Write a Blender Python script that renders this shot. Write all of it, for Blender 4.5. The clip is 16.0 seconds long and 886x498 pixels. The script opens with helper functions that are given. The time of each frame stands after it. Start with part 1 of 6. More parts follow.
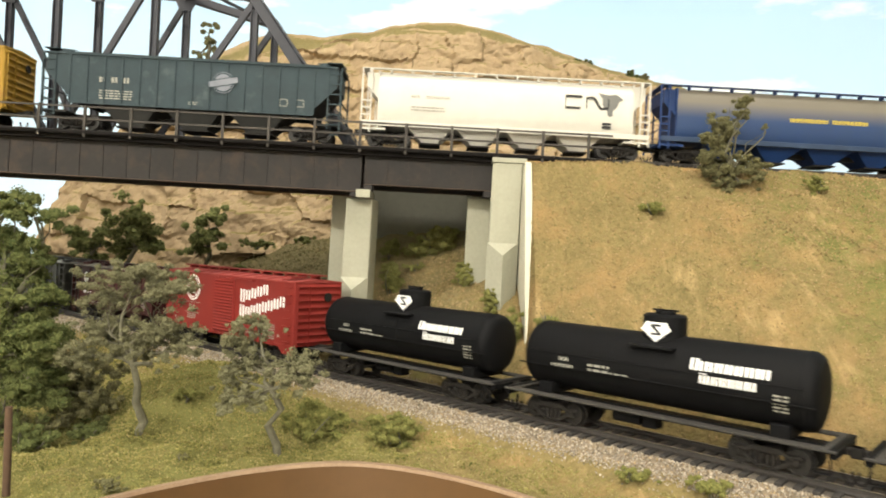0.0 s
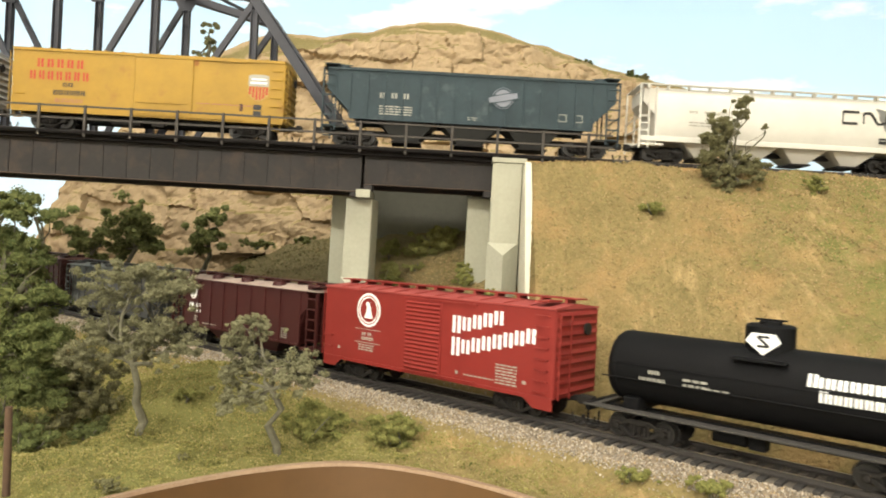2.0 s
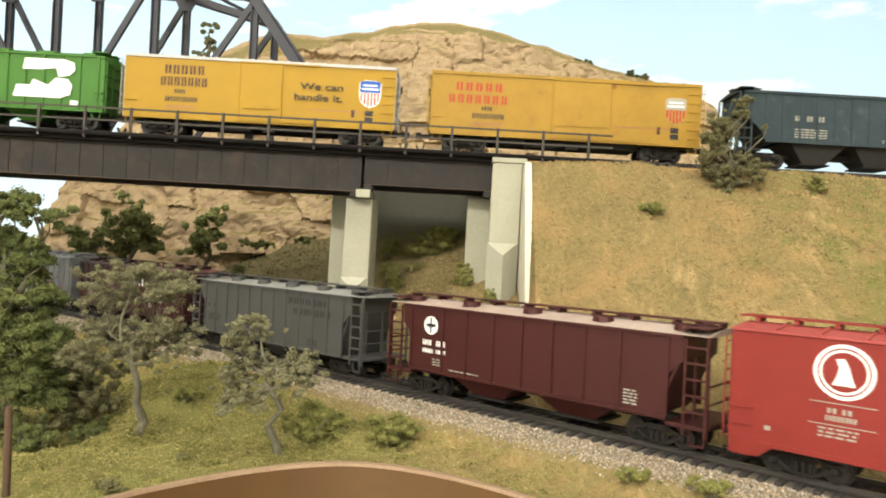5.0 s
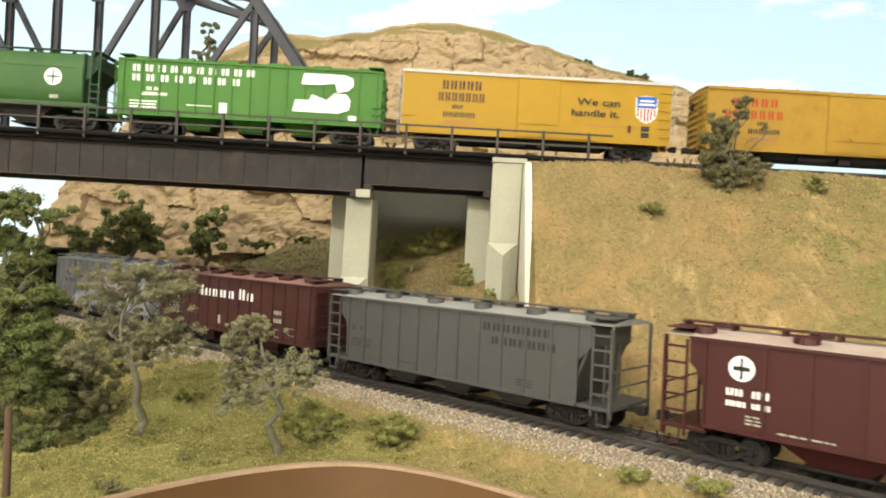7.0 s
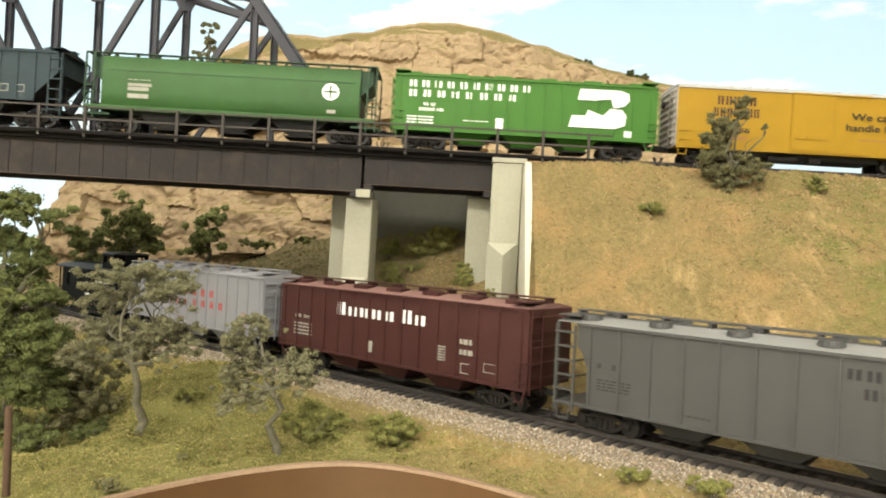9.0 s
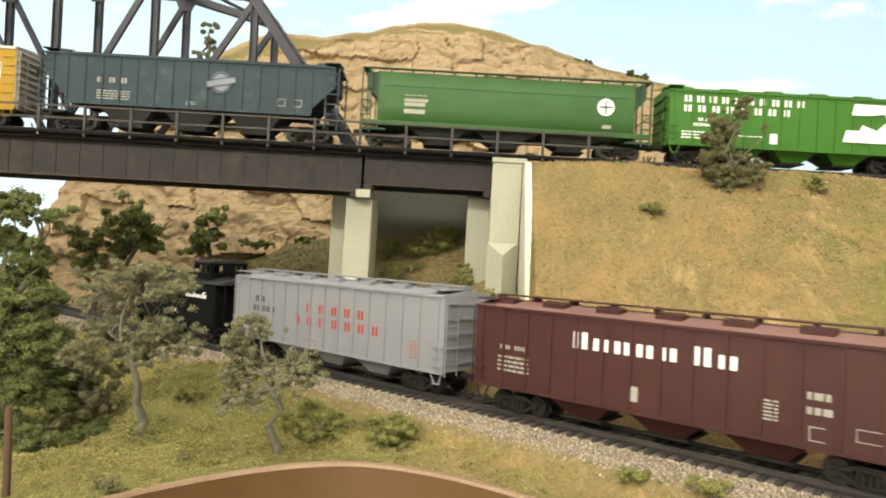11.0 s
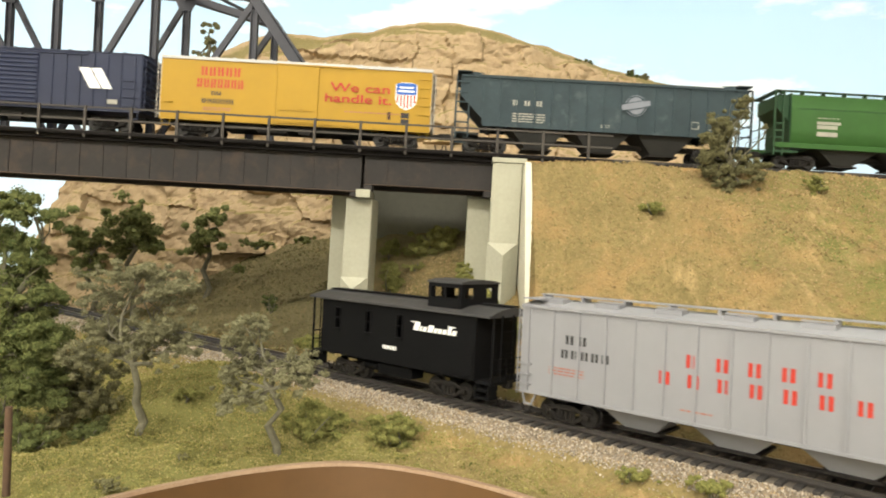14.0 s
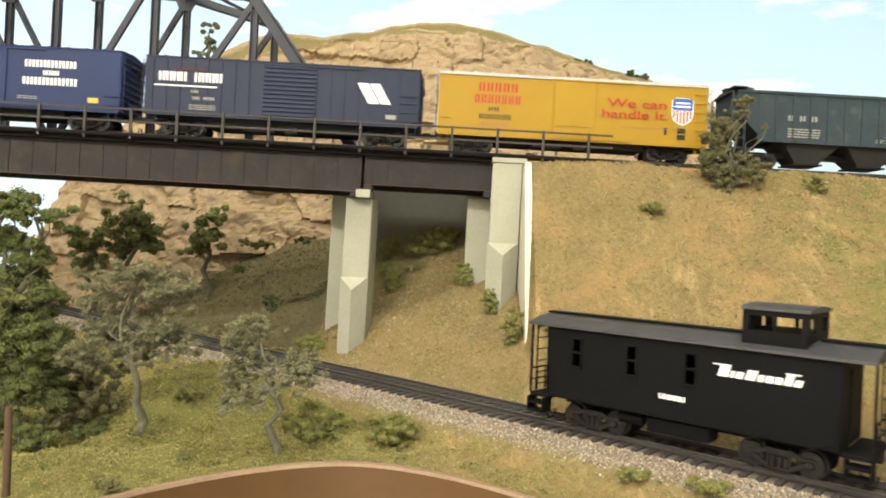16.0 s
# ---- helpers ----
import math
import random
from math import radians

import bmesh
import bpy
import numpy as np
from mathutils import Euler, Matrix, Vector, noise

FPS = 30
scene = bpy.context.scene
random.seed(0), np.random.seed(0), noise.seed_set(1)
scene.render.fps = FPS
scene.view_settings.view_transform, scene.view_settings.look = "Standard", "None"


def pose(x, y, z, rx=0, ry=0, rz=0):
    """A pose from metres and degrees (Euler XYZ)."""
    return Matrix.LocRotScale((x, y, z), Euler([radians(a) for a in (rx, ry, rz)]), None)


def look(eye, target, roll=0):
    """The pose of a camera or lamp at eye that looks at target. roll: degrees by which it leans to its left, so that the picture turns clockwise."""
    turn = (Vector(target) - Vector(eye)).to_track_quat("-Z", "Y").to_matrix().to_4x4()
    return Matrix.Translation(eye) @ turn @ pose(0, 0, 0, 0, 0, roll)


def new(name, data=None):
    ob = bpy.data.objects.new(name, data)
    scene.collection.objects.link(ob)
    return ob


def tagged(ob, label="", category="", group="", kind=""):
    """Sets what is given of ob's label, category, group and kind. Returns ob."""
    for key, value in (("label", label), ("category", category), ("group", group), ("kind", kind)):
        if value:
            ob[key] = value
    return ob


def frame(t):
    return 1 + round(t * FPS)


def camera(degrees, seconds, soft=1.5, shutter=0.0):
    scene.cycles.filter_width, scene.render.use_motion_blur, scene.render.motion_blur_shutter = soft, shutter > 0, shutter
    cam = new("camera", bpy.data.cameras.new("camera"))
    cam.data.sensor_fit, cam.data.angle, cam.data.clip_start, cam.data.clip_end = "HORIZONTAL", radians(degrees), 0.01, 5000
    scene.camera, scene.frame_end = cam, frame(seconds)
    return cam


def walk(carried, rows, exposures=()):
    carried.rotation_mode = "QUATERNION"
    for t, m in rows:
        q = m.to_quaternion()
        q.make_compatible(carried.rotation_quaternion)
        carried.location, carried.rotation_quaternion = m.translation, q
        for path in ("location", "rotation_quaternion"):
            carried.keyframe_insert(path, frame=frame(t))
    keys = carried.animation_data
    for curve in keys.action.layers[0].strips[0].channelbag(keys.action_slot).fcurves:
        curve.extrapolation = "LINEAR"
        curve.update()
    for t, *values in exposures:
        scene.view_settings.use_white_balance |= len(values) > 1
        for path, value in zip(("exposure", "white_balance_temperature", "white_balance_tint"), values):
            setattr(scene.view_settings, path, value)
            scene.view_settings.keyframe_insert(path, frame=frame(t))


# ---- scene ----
# All lengths below are written in centimetres and scaled to metres here.
S = 0.01
SEC = 16.0
cam = camera(64.8, SEC, soft=1.85, shutter=0.4)
EYE = look((0, 0, 0), (0, 1, 0.00425), 2.69)
walk(cam, [(0.0, EYE), (SEC, EYE)], exposures=[(0.0, 0.0), (SEC, 0.0)])

# ---- the two straight tracks: x along, y away from the camera, z up from the rail heads
TH = radians(-41.02)
LOW = Matrix.Translation((-2.56, 39.30, -7.3)) @ Matrix.Rotation(TH, 4, "Z")
UP = Matrix.Translation((-24.79, 48.63, 7.18)) @ Matrix.Rotation(radians(0.46), 4, "Z") @ Matrix.Rotation(0.0075, 4, "Y")


def metres(m):
    m = m.copy()
    m.translation = m.translation * S
    return m


# ---- world and lamps: a windowless train room with fluorescent tubes under its ceiling
world = bpy.data.worlds.new("room_air")
scene.world = world
world.use_nodes = True
world.node_tree.nodes["Background"].inputs[0].default_value = (1.0, 0.93, 0.82, 1)
world.node_tree.nodes["Background"].inputs[1].default_value = 0.25


def ceiling_lamp(x, y, z, power, sx, sy, turn=0):
    d = bpy.data.lights.new("tube_light", "AREA")
    d.shape, d.size, d.size_y, d.energy, d.color = "RECTANGLE", sx * S, sy * S, power, (1.02, 0.962, 0.852)
    o = new("tube_light", d)
    o.matrix_world = Matrix.Translation((x * S, y * S, z * S)) @ Matrix.Rotation(radians(turn), 4, "Z")
    return o


ceiling_lamp(-95, -165, 118, 112, 150, 14)
ceiling_lamp(70, -170, 118, 42, 150, 14)
ceiling_lamp(-20, 2, 128, 22, 150, 14)


# ---- materials
def nd(m, kind, **kw):
    n = m.node_tree.nodes.new(kind)
    for k, v in kw.items():
        if k in n.inputs:
            n.inputs[k].default_value = v
    return n


def lk(m, a, b):
    m.node_tree.links.new(a, b)


def mat(name, c1, c2=None, rough=0.7, metal=0.0, scale=6.0, fine=60.0, bump=0.15, amount=0.5, depth=0.02, spec=0.5, c3=None, patch=0.6):
    """A painted or natural surface: two colours mixed at a coarse and a fine size (per cm), a stain colour, fine relief."""
    m = bpy.data.materials.new(name)
    m.use_nodes = True
    p = m.node_tree.nodes["Principled BSDF"]
    p.inputs["Roughness"].default_value, p.inputs["Metallic"].default_value = rough, metal
    p.inputs["Specular IOR Level"].default_value = spec
    c2 = c2 or tuple(v * 0.8 for v in c1)
    tc = nd(m, "ShaderNodeTexCoord")
    mp = nd(m, "ShaderNodeMapping")
    mp.inputs["Scale"].default_value = (100, 100, 100)
    lk(m, tc.outputs["Object"], mp.inputs[0])
    big = nd(m, "ShaderNodeTexNoise", Scale=1.0 / scale, Detail=5.0, Roughness=0.6)
    small = nd(m, "ShaderNodeTexNoise", Scale=fine / 10.0, Detail=4.0, Roughness=0.7)
    lk(m, mp.outputs[0], big.inputs["Vector"]), lk(m, mp.outputs[0], small.inputs["Vector"])
    r1 = nd(m, "ShaderNodeMapRange")
    r1.inputs["From Min"].default_value, r1.inputs["From Max"].default_value = 0.35, 0.65
    lk(m, big.outputs["Fac"], r1.inputs["Value"])
    r2 = nd(m, "ShaderNodeMapRange")
    r2.inputs["From Min"].default_value, r2.inputs["From Max"].default_value = 0.3, 0.7
    lk(m, small.outputs["Fac"], r2.inputs["Value"])
    mx = nd(m, "ShaderNodeMix", data_type="RGBA")
    mx.data_type = "RGBA"
    ad = nd(m, "ShaderNodeMath")
    ad.operation = "MULTIPLY_ADD"
    lk(m, r1.outputs[0], ad.inputs[0])
    ad.inputs[1].default_value = 1 - amount
    sc = nd(m, "ShaderNodeMath")
    sc.operation = "MULTIPLY"
    lk(m, r2.outputs[0], sc.inputs[0])
    sc.inputs[1].default_value = amount
    lk(m, sc.outputs[0], ad.inputs[2])
    lk(m, ad.outputs[0], mx.inputs["Factor"])
    mx.inputs["A"].default_value, mx.inputs["B"].default_value = (*c1, 1), (*c2, 1)
    col = mx.outputs["Result"]
    if c3:
        st = nd(m, "ShaderNodeTexNoise", Scale=1.7 / scale, Detail=6.0, Roughness=0.65)
        of = nd(m, "ShaderNodeVectorMath")
        of.inputs[1].default_value = (31.0, 17.0, 5.0)
        lk(m, mp.outputs[0], of.inputs[0]), lk(m, of.outputs[0], st.inputs["Vector"])
        r3 = nd(m, "ShaderNodeMapRange")
        r3.inputs["From Min"].default_value, r3.inputs["From Max"].default_value = patch - 0.06, patch + 0.1
        lk(m, st.outputs["Fac"], r3.inputs["Value"])
        m3 = nd(m, "ShaderNodeMix")
        m3.data_type = "RGBA"
        lk(m, r3.outputs[0], m3.inputs["Factor"]), lk(m, col, m3.inputs["A"])
        m3.inputs["B"].default_value = (*c3, 1)
        col = m3.outputs["Result"]
    lk(m, col, p.inputs["Base Color"])
    bp = nd(m, "ShaderNodeBump", Strength=bump, Distance=depth * S)
    lk(m, small.outputs["Fac"], bp.inputs["Height"]), lk(m, bp.outputs[0], p.inputs["Normal"])
    return m


M = {}
M["dirt"] = mat("hillside_dirt", (0.36, 0.21, 0.085), (0.25, 0.17, 0.075), 0.95, scale=5, fine=30, bump=0.9, depth=0.12, amount=0.4, spec=0.1, c3=(0.16, 0.15, 0.05), patch=0.55)
M["ballast"] = mat("grey_ballast", (0.30, 0.24, 0.17), (0.16, 0.13, 0.095), 0.95, scale=3, fine=60, bump=1.0, depth=0.1, amount=0.7, spec=0.1)
M["concrete"] = mat("painted_concrete", (0.36, 0.355, 0.275), (0.30, 0.295, 0.23), 0.85, scale=4, fine=40, bump=0.2, spec=0.2)
M["steel"] = mat("bridge_steel", (0.031, 0.027, 0.025), (0.019, 0.0175, 0.017), 0.7, scale=2.5, fine=30, bump=0.2, c3=(0.045, 0.032, 0.025), patch=0.56, spec=0.3)
M["rail"] = mat("rail_brown", (0.042, 0.036, 0.031), (0.028, 0.024, 0.021), 0.6)
M["tie"] = mat("tie_wood", (0.042, 0.036, 0.031), (0.024, 0.021, 0.018), 0.9)
M["railtop"] = mat("polished_rail", (0.5, 0.48, 0.45), None, 0.3, metal=1.0)
M["fascia"] = mat("brown_fascia", (0.094, 0.044, 0.009), (0.074, 0.034, 0.006), 0.6, scale=10, fine=10, bump=0.05)
M["fedge"] = mat("fascia_edge", (0.27, 0.19, 0.12), (0.17, 0.10, 0.055), 0.8)
M["wallpaint"] = mat("room_paint", (0.7, 0.68, 0.62), None, 0.9)


# ---- mesh helpers
class Geo:
    def __init__(self):
        self.v, self.f = [], []

    def add(self, vs, fs):
        k = len(self.v)
        self.v += [tuple(p) for p in vs]
        self.f += [tuple(i + k for i in q) for q in fs]
        return self

    def box(self, x0, x1, y0, y1, z0, z1, m=None):
        vs = [(x, y, z) for x in (x0, x1) for y in (y0, y1) for z in (z0, z1)]
        if m is not None:
            vs = [m @ Vector(p) for p in vs]
        return self.add(vs, [(0, 1, 3, 2), (4, 6, 7, 5), (0, 4, 5, 1), (2, 3, 7, 6), (0, 2, 6, 4), (1, 5, 7, 3)])

    def bar(self, a, b, w, h=None, up=(0, 0, 1)):
        """A square bar from a to b, w across and h high."""
        h = h or w
        a, b = Vector(a), Vector(b)
        d = (b - a).normalized()
        s = d.cross(Vector(up))
        s = s.normalized() if s.length > 1e-5 else Vector((1, 0, 0))
        u = s.cross(d)
        vs = [p + s * i * w / 2 + u * j * h / 2 for p in (a, b) for i, j in ((-1, -1), (1, -1), (1, 1), (-1, 1))]
        return self.add(vs, [(3, 2, 1, 0), (4, 5, 6, 7), (0, 1, 5, 4), (1, 2, 6, 5), (2, 3, 7, 6), (3, 0, 4, 7)])

    def tube(self, a, b, r0, r1=None, n=8, caps=True):
        r1 = r0 if r1 is None else r1
        a, b = Vector(a), Vector(b)
        d = (b - a).normalized()
        s = d.cross(Vector((0.31, 0.95, 0.05))).normalized()
        u = d.cross(s)
        vs = [p + (s * math.cos(6.28319 * i / n) + u * math.sin(6.28319 * i / n)) * r for p, r in ((a, r0), (b, r1)) for i in range(n)]
        fs = [(i, (i + 1) % n, n + (i + 1) % n, n + i) for i in range(n)]
        if caps:
            fs += [tuple(range(n - 1, -1, -1)), tuple(range(n, 2 * n))]
        return self.add(vs, fs)

    def rod(self, pts, r, n=6):
        for a, b in zip(pts[:-1], pts[1:]):
            self.tube(a, b, r, n=n)
        return self

    def sweep(self, prof, stations, closed=True, caps=True):
        """prof: [(y, z)]; stations: [(x, scale_y, scale_z)] or a list of own profiles [(x, prof)]."""
        vs, n = [], len(prof)
        for st in stations:
            if len(st) == 2:
                vs += [(st[0], y, z) for y, z in st[1]]
            else:
                vs += [(st[0], y * st[1], z * st[2]) for y, z in prof]
        fs = []
        for k in range(len(stations) - 1):
            for i in range(n if closed else n - 1):
                j = (i + 1) % n
                fs.append((k * n + i, k * n + j, (k + 1) * n + j, (k + 1) * n + i))
        if caps and closed:
            fs += [tuple(range(n - 1, -1, -1)), tuple(range((len(stations) - 1) * n, len(stations) * n))]
        return self.add(vs, fs)

    def poly_y(self, pts, y0, y1):
        """A polygon in x and z, from depth y0 to y1."""
        n = len(pts)
        vs = [(x, y, z) for y in (y0, y1) for x, z in pts]
        fs = [tuple(range(n)), tuple(range(2 * n - 1, n - 1, -1))] + [(i, n + i, n + (i + 1) % n, (i + 1) % n) for i in range(n)]
        return self.add(vs, fs)

    def poly_z(self, pts, z0, z1):
        n = len(pts)
        vs = [(x, y, z) for z in (z0, z1) for x, y in pts]
        fs = [tuple(range(n - 1, -1, -1)), tuple(range(n, 2 * n))] + [(i, (i + 1) % n, n + (i + 1) % n, n + i) for i in range(n)]
        return self.add(vs, fs)

    def mesh(self, name, material, m=None, bevel=0.0, smooth=False):
        me = bpy.data.meshes.new(name)
        vs = [m @ Vector(p) for p in self.v] if m is not None else self.v
        me.from_pydata([(p[0] * S, p[1] * S, p[2] * S) for p in vs], [], self.f)
        bm = bmesh.new()
        bm.from_mesh(me)
        bmesh.ops.recalc_face_normals(bm, faces=bm.faces)
        if bevel:
            ed = [e for e in bm.edges if len(e.link_faces) == 2 and e.calc_face_angle(0) > 0.6]
            bmesh.ops.bevel(bm, geom=ed, offset=bevel * S, segments=1, affect="EDGES", profile=0.5, clamp_overlap=True)
        if smooth:
            for f in bm.faces:
                f.smooth = True
            for e in bm.edges:
                if len(e.link_faces) == 2 and e.calc_face_angle(0) > 0.7:
                    e.smooth = False
        bm.to_mesh(me)
        bm.free()
        me.materials.append(material)
        return me


def part(name, g, material, parent=None, label="", m=None, bevel=0.0, smooth=False):
    ob = new(name, g.mesh(name, material, m, bevel, smooth))
    if parent is not None:
        ob.parent = parent
    if label:
        ob["label"] = label
    return ob


def share(name, me, parent, m):
    """A further piece on a mesh that exists already; m in cm in its parent's space."""
    ob = new(name, me)
    ob.parent = parent
    ob.matrix_basis = metres(m)
    return ob


def thing(name, m, label, category, group="", kind=""):
    ob = new(name)
    ob.empty_display_size = 0.02
    ob.matrix_basis = metres(m)
    return tagged(ob, label, category, group, kind)


def fbm(x, y, z=0.0, o=4):
    return noise.fractal(Vector((x, y, z)), 1.0, 2.0, o)


def smooth01(t):
    t = min(1.0, max(0.0, t))
    return t * t * (3 - 2 * t)


# ---- the ground
CT, ST = math.cos(-TH), math.sin(-TH)


def low_frame(x, y):
    dx, dy = x + 2.56, y - 39.30
    return dx * CT - dy * ST, dx * ST + dy * CT


def ground_z(x, y):
    a, b = low_frame(x, y)
    bed = -8.0 - 0.75 * smooth01((abs(b) - 2.1) / 1.8)
    if b < 0:
        k = smooth01((-b - 3.0) / 2.5)
        z = bed + k * (0.55 * fbm(x * 0.13, y * 0.13, 3.0) + 0.55 * fbm(x * 0.38, y * 0.38) + 0.10 * fbm(x * 1.3, y * 1.3, 5.0))
        z += k * 2.3 * math.exp(-((x + 13.2) / 4.2) ** 2 - ((y - 38.5) / 3.2) ** 2)
        z -= 1.0 * smooth01((-x - 8) / 12) * k
        if x < -62 and y < 75:
            z = max(z, z + (6.15 - 0.9 * max(0.0, abs(y - 48.5) - 4.0) - z) * smooth01((-x - 66) / 5))
        return z
    near = smooth01((x + 10.5) / 3.0) * smooth01((7.5 - x) / 2.0)
    k = smooth01((b - 2.8 + 1.0 * near) / (2.0 - 0.8 * near))
    n = 0.40 * fbm(x * 0.15, y * 0.15, 7.0) + 0.18 * fbm(x * 0.6, y * 0.6, 1.0) + 0.06 * fbm(x * 1.6, y * 1.6, 2.0)
    # the big embankment that carries the upper track
    btop = low_frame(x, 45.2)[1]
    t = (b - 3.6) / max(2.0, btop - 3.6)
    e = -8.2 + 14.35 * min(1.0, max(0.0, t)) ** 0.93
    slope = math.sin(math.pi * min(1.0, max(0.0, t)))
    e += slope * (0.55 * fbm(x * 0.42 + 0.25 * y, t * 1.1, 12.0) + 0.16 * fbm(x * 1.5 + 0.3 * y, t * 2.0, 14.0))
    if y > 54:
        e -= (y - 54) * 0.5
    # the gentle bank under the bridge
    u = -7.9 + 0.72 * (min(b, 14.6) - 2.1) + 0.5 * smooth01((b - 14.0) / 3.0)
    # the shaded bank behind the track
    l = -8.2 + 9.4 * smooth01((b - 4.0) / 20.0)
    l += (-8.2 - l) * smooth01((-x - 26) / 12)
    w = smooth01((x - 5.0) / 0.45)
    v = smooth01((-x - 7) / 5)
    z = (u * (1 - v) + l * v) * (1 - w) + e * w
    z = bed * (1 - k) + z * k + n * k
    if x < -62 and y < 75:
        # the fill that carries the upper line on beyond the bridge
        z = max(z, z + (6.15 - 0.9 * max(0.0, abs(y - 48.5) - 4.0) - z) * smooth01((-x - 66) / 5))
    return z


def fascia_y(x):
    bay = 27.9 - 0.135 * min(14.0, abs(x + 3.0)) ** 1.78 * (0.82 if x > -3 else 1.0)
    return min(bay, 33.5 - 0.87 * x) if x > 15 else bay


def grid_mesh(name, x0, x1, nx, rows, zf, material):
    """rows: for each column a (y0, y1) function and a count."""
    yf, ny = rows
    vs, fs = [], []
    for i in range(nx + 1):
        t = 2 * i / nx - 1
        x = (x1 if t > 0 else -x0) * (0.25 * t + 0.75 * t ** 3)
        ya, yb = yf(x)
        for j in range(ny + 1):
            y = ya + (yb - ya) * (j / ny) ** 1.3
            vs.append((x, y, zf(x, y)))
    for i in range(nx):
        for j in range(ny):
            k = i * (ny + 1) + j
            fs.append((k, k + ny + 1, k + ny + 2, k + 1))
    g = Geo()
    g.v, g.f = vs, fs
    return part(name, g, material, smooth=True)


def zone_mat(name):
    """Ground cover: dry tan dirt, ochre earth, green turf and shade-darkened olive earth mixed by the ground's own
    zones and by noise.
    """
    m = mat(name, (0.27, 0.205, 0.09), (0.145, 0.118, 0.05), 0.97, scale=2.2, fine=34, bump=1.0, depth=0.26, amount=0.7, spec=0.05)
    p = m.node_tree.nodes["Principled BSDF"]
    base = p.inputs["Base Color"].links[0].from_socket
    at = nd(m, "ShaderNodeAttribute")
    at.attribute_name = "zone"
    sep = nd(m, "ShaderNodeSeparateColor")
    lk(m, at.outputs["Color"], sep.inputs[0])
    tc = nd(m, "ShaderNodeTexCoord")
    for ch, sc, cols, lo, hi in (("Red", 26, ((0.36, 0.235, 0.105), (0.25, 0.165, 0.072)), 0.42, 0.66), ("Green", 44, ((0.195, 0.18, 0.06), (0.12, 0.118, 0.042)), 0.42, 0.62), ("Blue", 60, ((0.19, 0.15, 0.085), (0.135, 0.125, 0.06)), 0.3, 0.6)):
        n = nd(m, "ShaderNodeTexNoise", Scale=float(sc), Detail=6.0, Roughness=0.7)
        lk(m, tc.outputs["Object"], n.inputs["Vector"])
        n2 = nd(m, "ShaderNodeTexNoise", Scale=sc * 16.0, Detail=3.0, Roughness=0.7)
        lk(m, tc.outputs["Object"], n2.inputs["Vector"])
        c = nd(m, "ShaderNodeMix")
        c.data_type = "RGBA"
        c.inputs["A"].default_value, c.inputs["B"].default_value = (*cols[0], 1), (*cols[1], 1)
        lk(m, n2.outputs["Fac"], c.inputs["Factor"])
        ad = nd(m, "ShaderNodeMath")
        ad.operation = "ADD"
        lk(m, n.outputs["Fac"], ad.inputs[0])
        ad2 = nd(m, "ShaderNodeMath")
        ad2.operation = "SUBTRACT"
        lk(m, sep.outputs[ch], ad2.inputs[0])
        ad2.inputs[1].default_value = 0.5
        lk(m, ad2.outputs[0], ad.inputs[1])
        r = nd(m, "ShaderNodeMapRange")
        r.inputs["From Min"].default_value, r.inputs["From Max"].default_value = lo, hi
        lk(m, ad.outputs[0], r.inputs["Value"])
        mx = nd(m, "ShaderNodeMix")
        mx.data_type = "RGBA"
        lk(m, r.outputs[0], mx.inputs["Factor"]), lk(m, base, mx.inputs["A"]), lk(m, c.outputs["Result"], mx.inputs["B"])
        base = mx.outputs["Result"]
    # pale runs of washed-out dirt down the embankment
    mp = nd(m, "ShaderNodeMapping")
    mp.inputs["Scale"].default_value = (70, 20, 20)
    lk(m, tc.outputs["Object"], mp.inputs[0])
    n = nd(m, "ShaderNodeTexNoise", Scale=1.0, Detail=5.0, Roughness=0.6)
    lk(m, mp.outputs[0], n.inputs["Vector"])
    r = nd(m, "ShaderNodeMapRange")
    r.inputs["From Min"].default_value, r.inputs["From Max"].default_value = 0.57, 0.69
    lk(m, n.outputs["Fac"], r.inputs["Value"])
    k = nd(m, "ShaderNodeMath")
    k.operation = "MULTIPLY"
    lk(m, r.outputs[0], k.inputs[0]), lk(m, sep.outputs["Red"], k.inputs[1])
    mx = nd(m, "ShaderNodeMix")
    mx.data_type = "RGBA"
    lk(m, k.outputs[0], mx.inputs["Factor"]), lk(m, base, mx.inputs["A"])
    mx.inputs["B"].default_value = (0.52, 0.37, 0.18, 1)
    lk(m, mx.outputs["Result"], p.inputs["Base Color"])
    return m


def island_mat(name, cols, rough=0.95, spec=0.1):
    """Many small pieces, each with its own shade."""
    m = bpy.data.materials.new(name)
    m.use_nodes = True
    p = m.node_tree.nodes["Principled BSDF"]
    p.inputs["Roughness"].default_value, p.inputs["Specular IOR Level"].default_value = rough, spec
    ge = nd(m, "ShaderNodeNewGeometry")
    cr = nd(m, "ShaderNodeValToRGB")
    e = cr.color_ramp.elements
    while len(e) < len(cols):
        e.new(0.5)
    for i, c in enumerate(cols):
        e[i].position, e[i].color = i / (len(cols) - 1), (*c, 1)
    lk(m, ge.outputs["Random Per Island"], cr.inputs[0]), lk(m, cr.outputs[0], p.inputs["Base Color"])
    return m


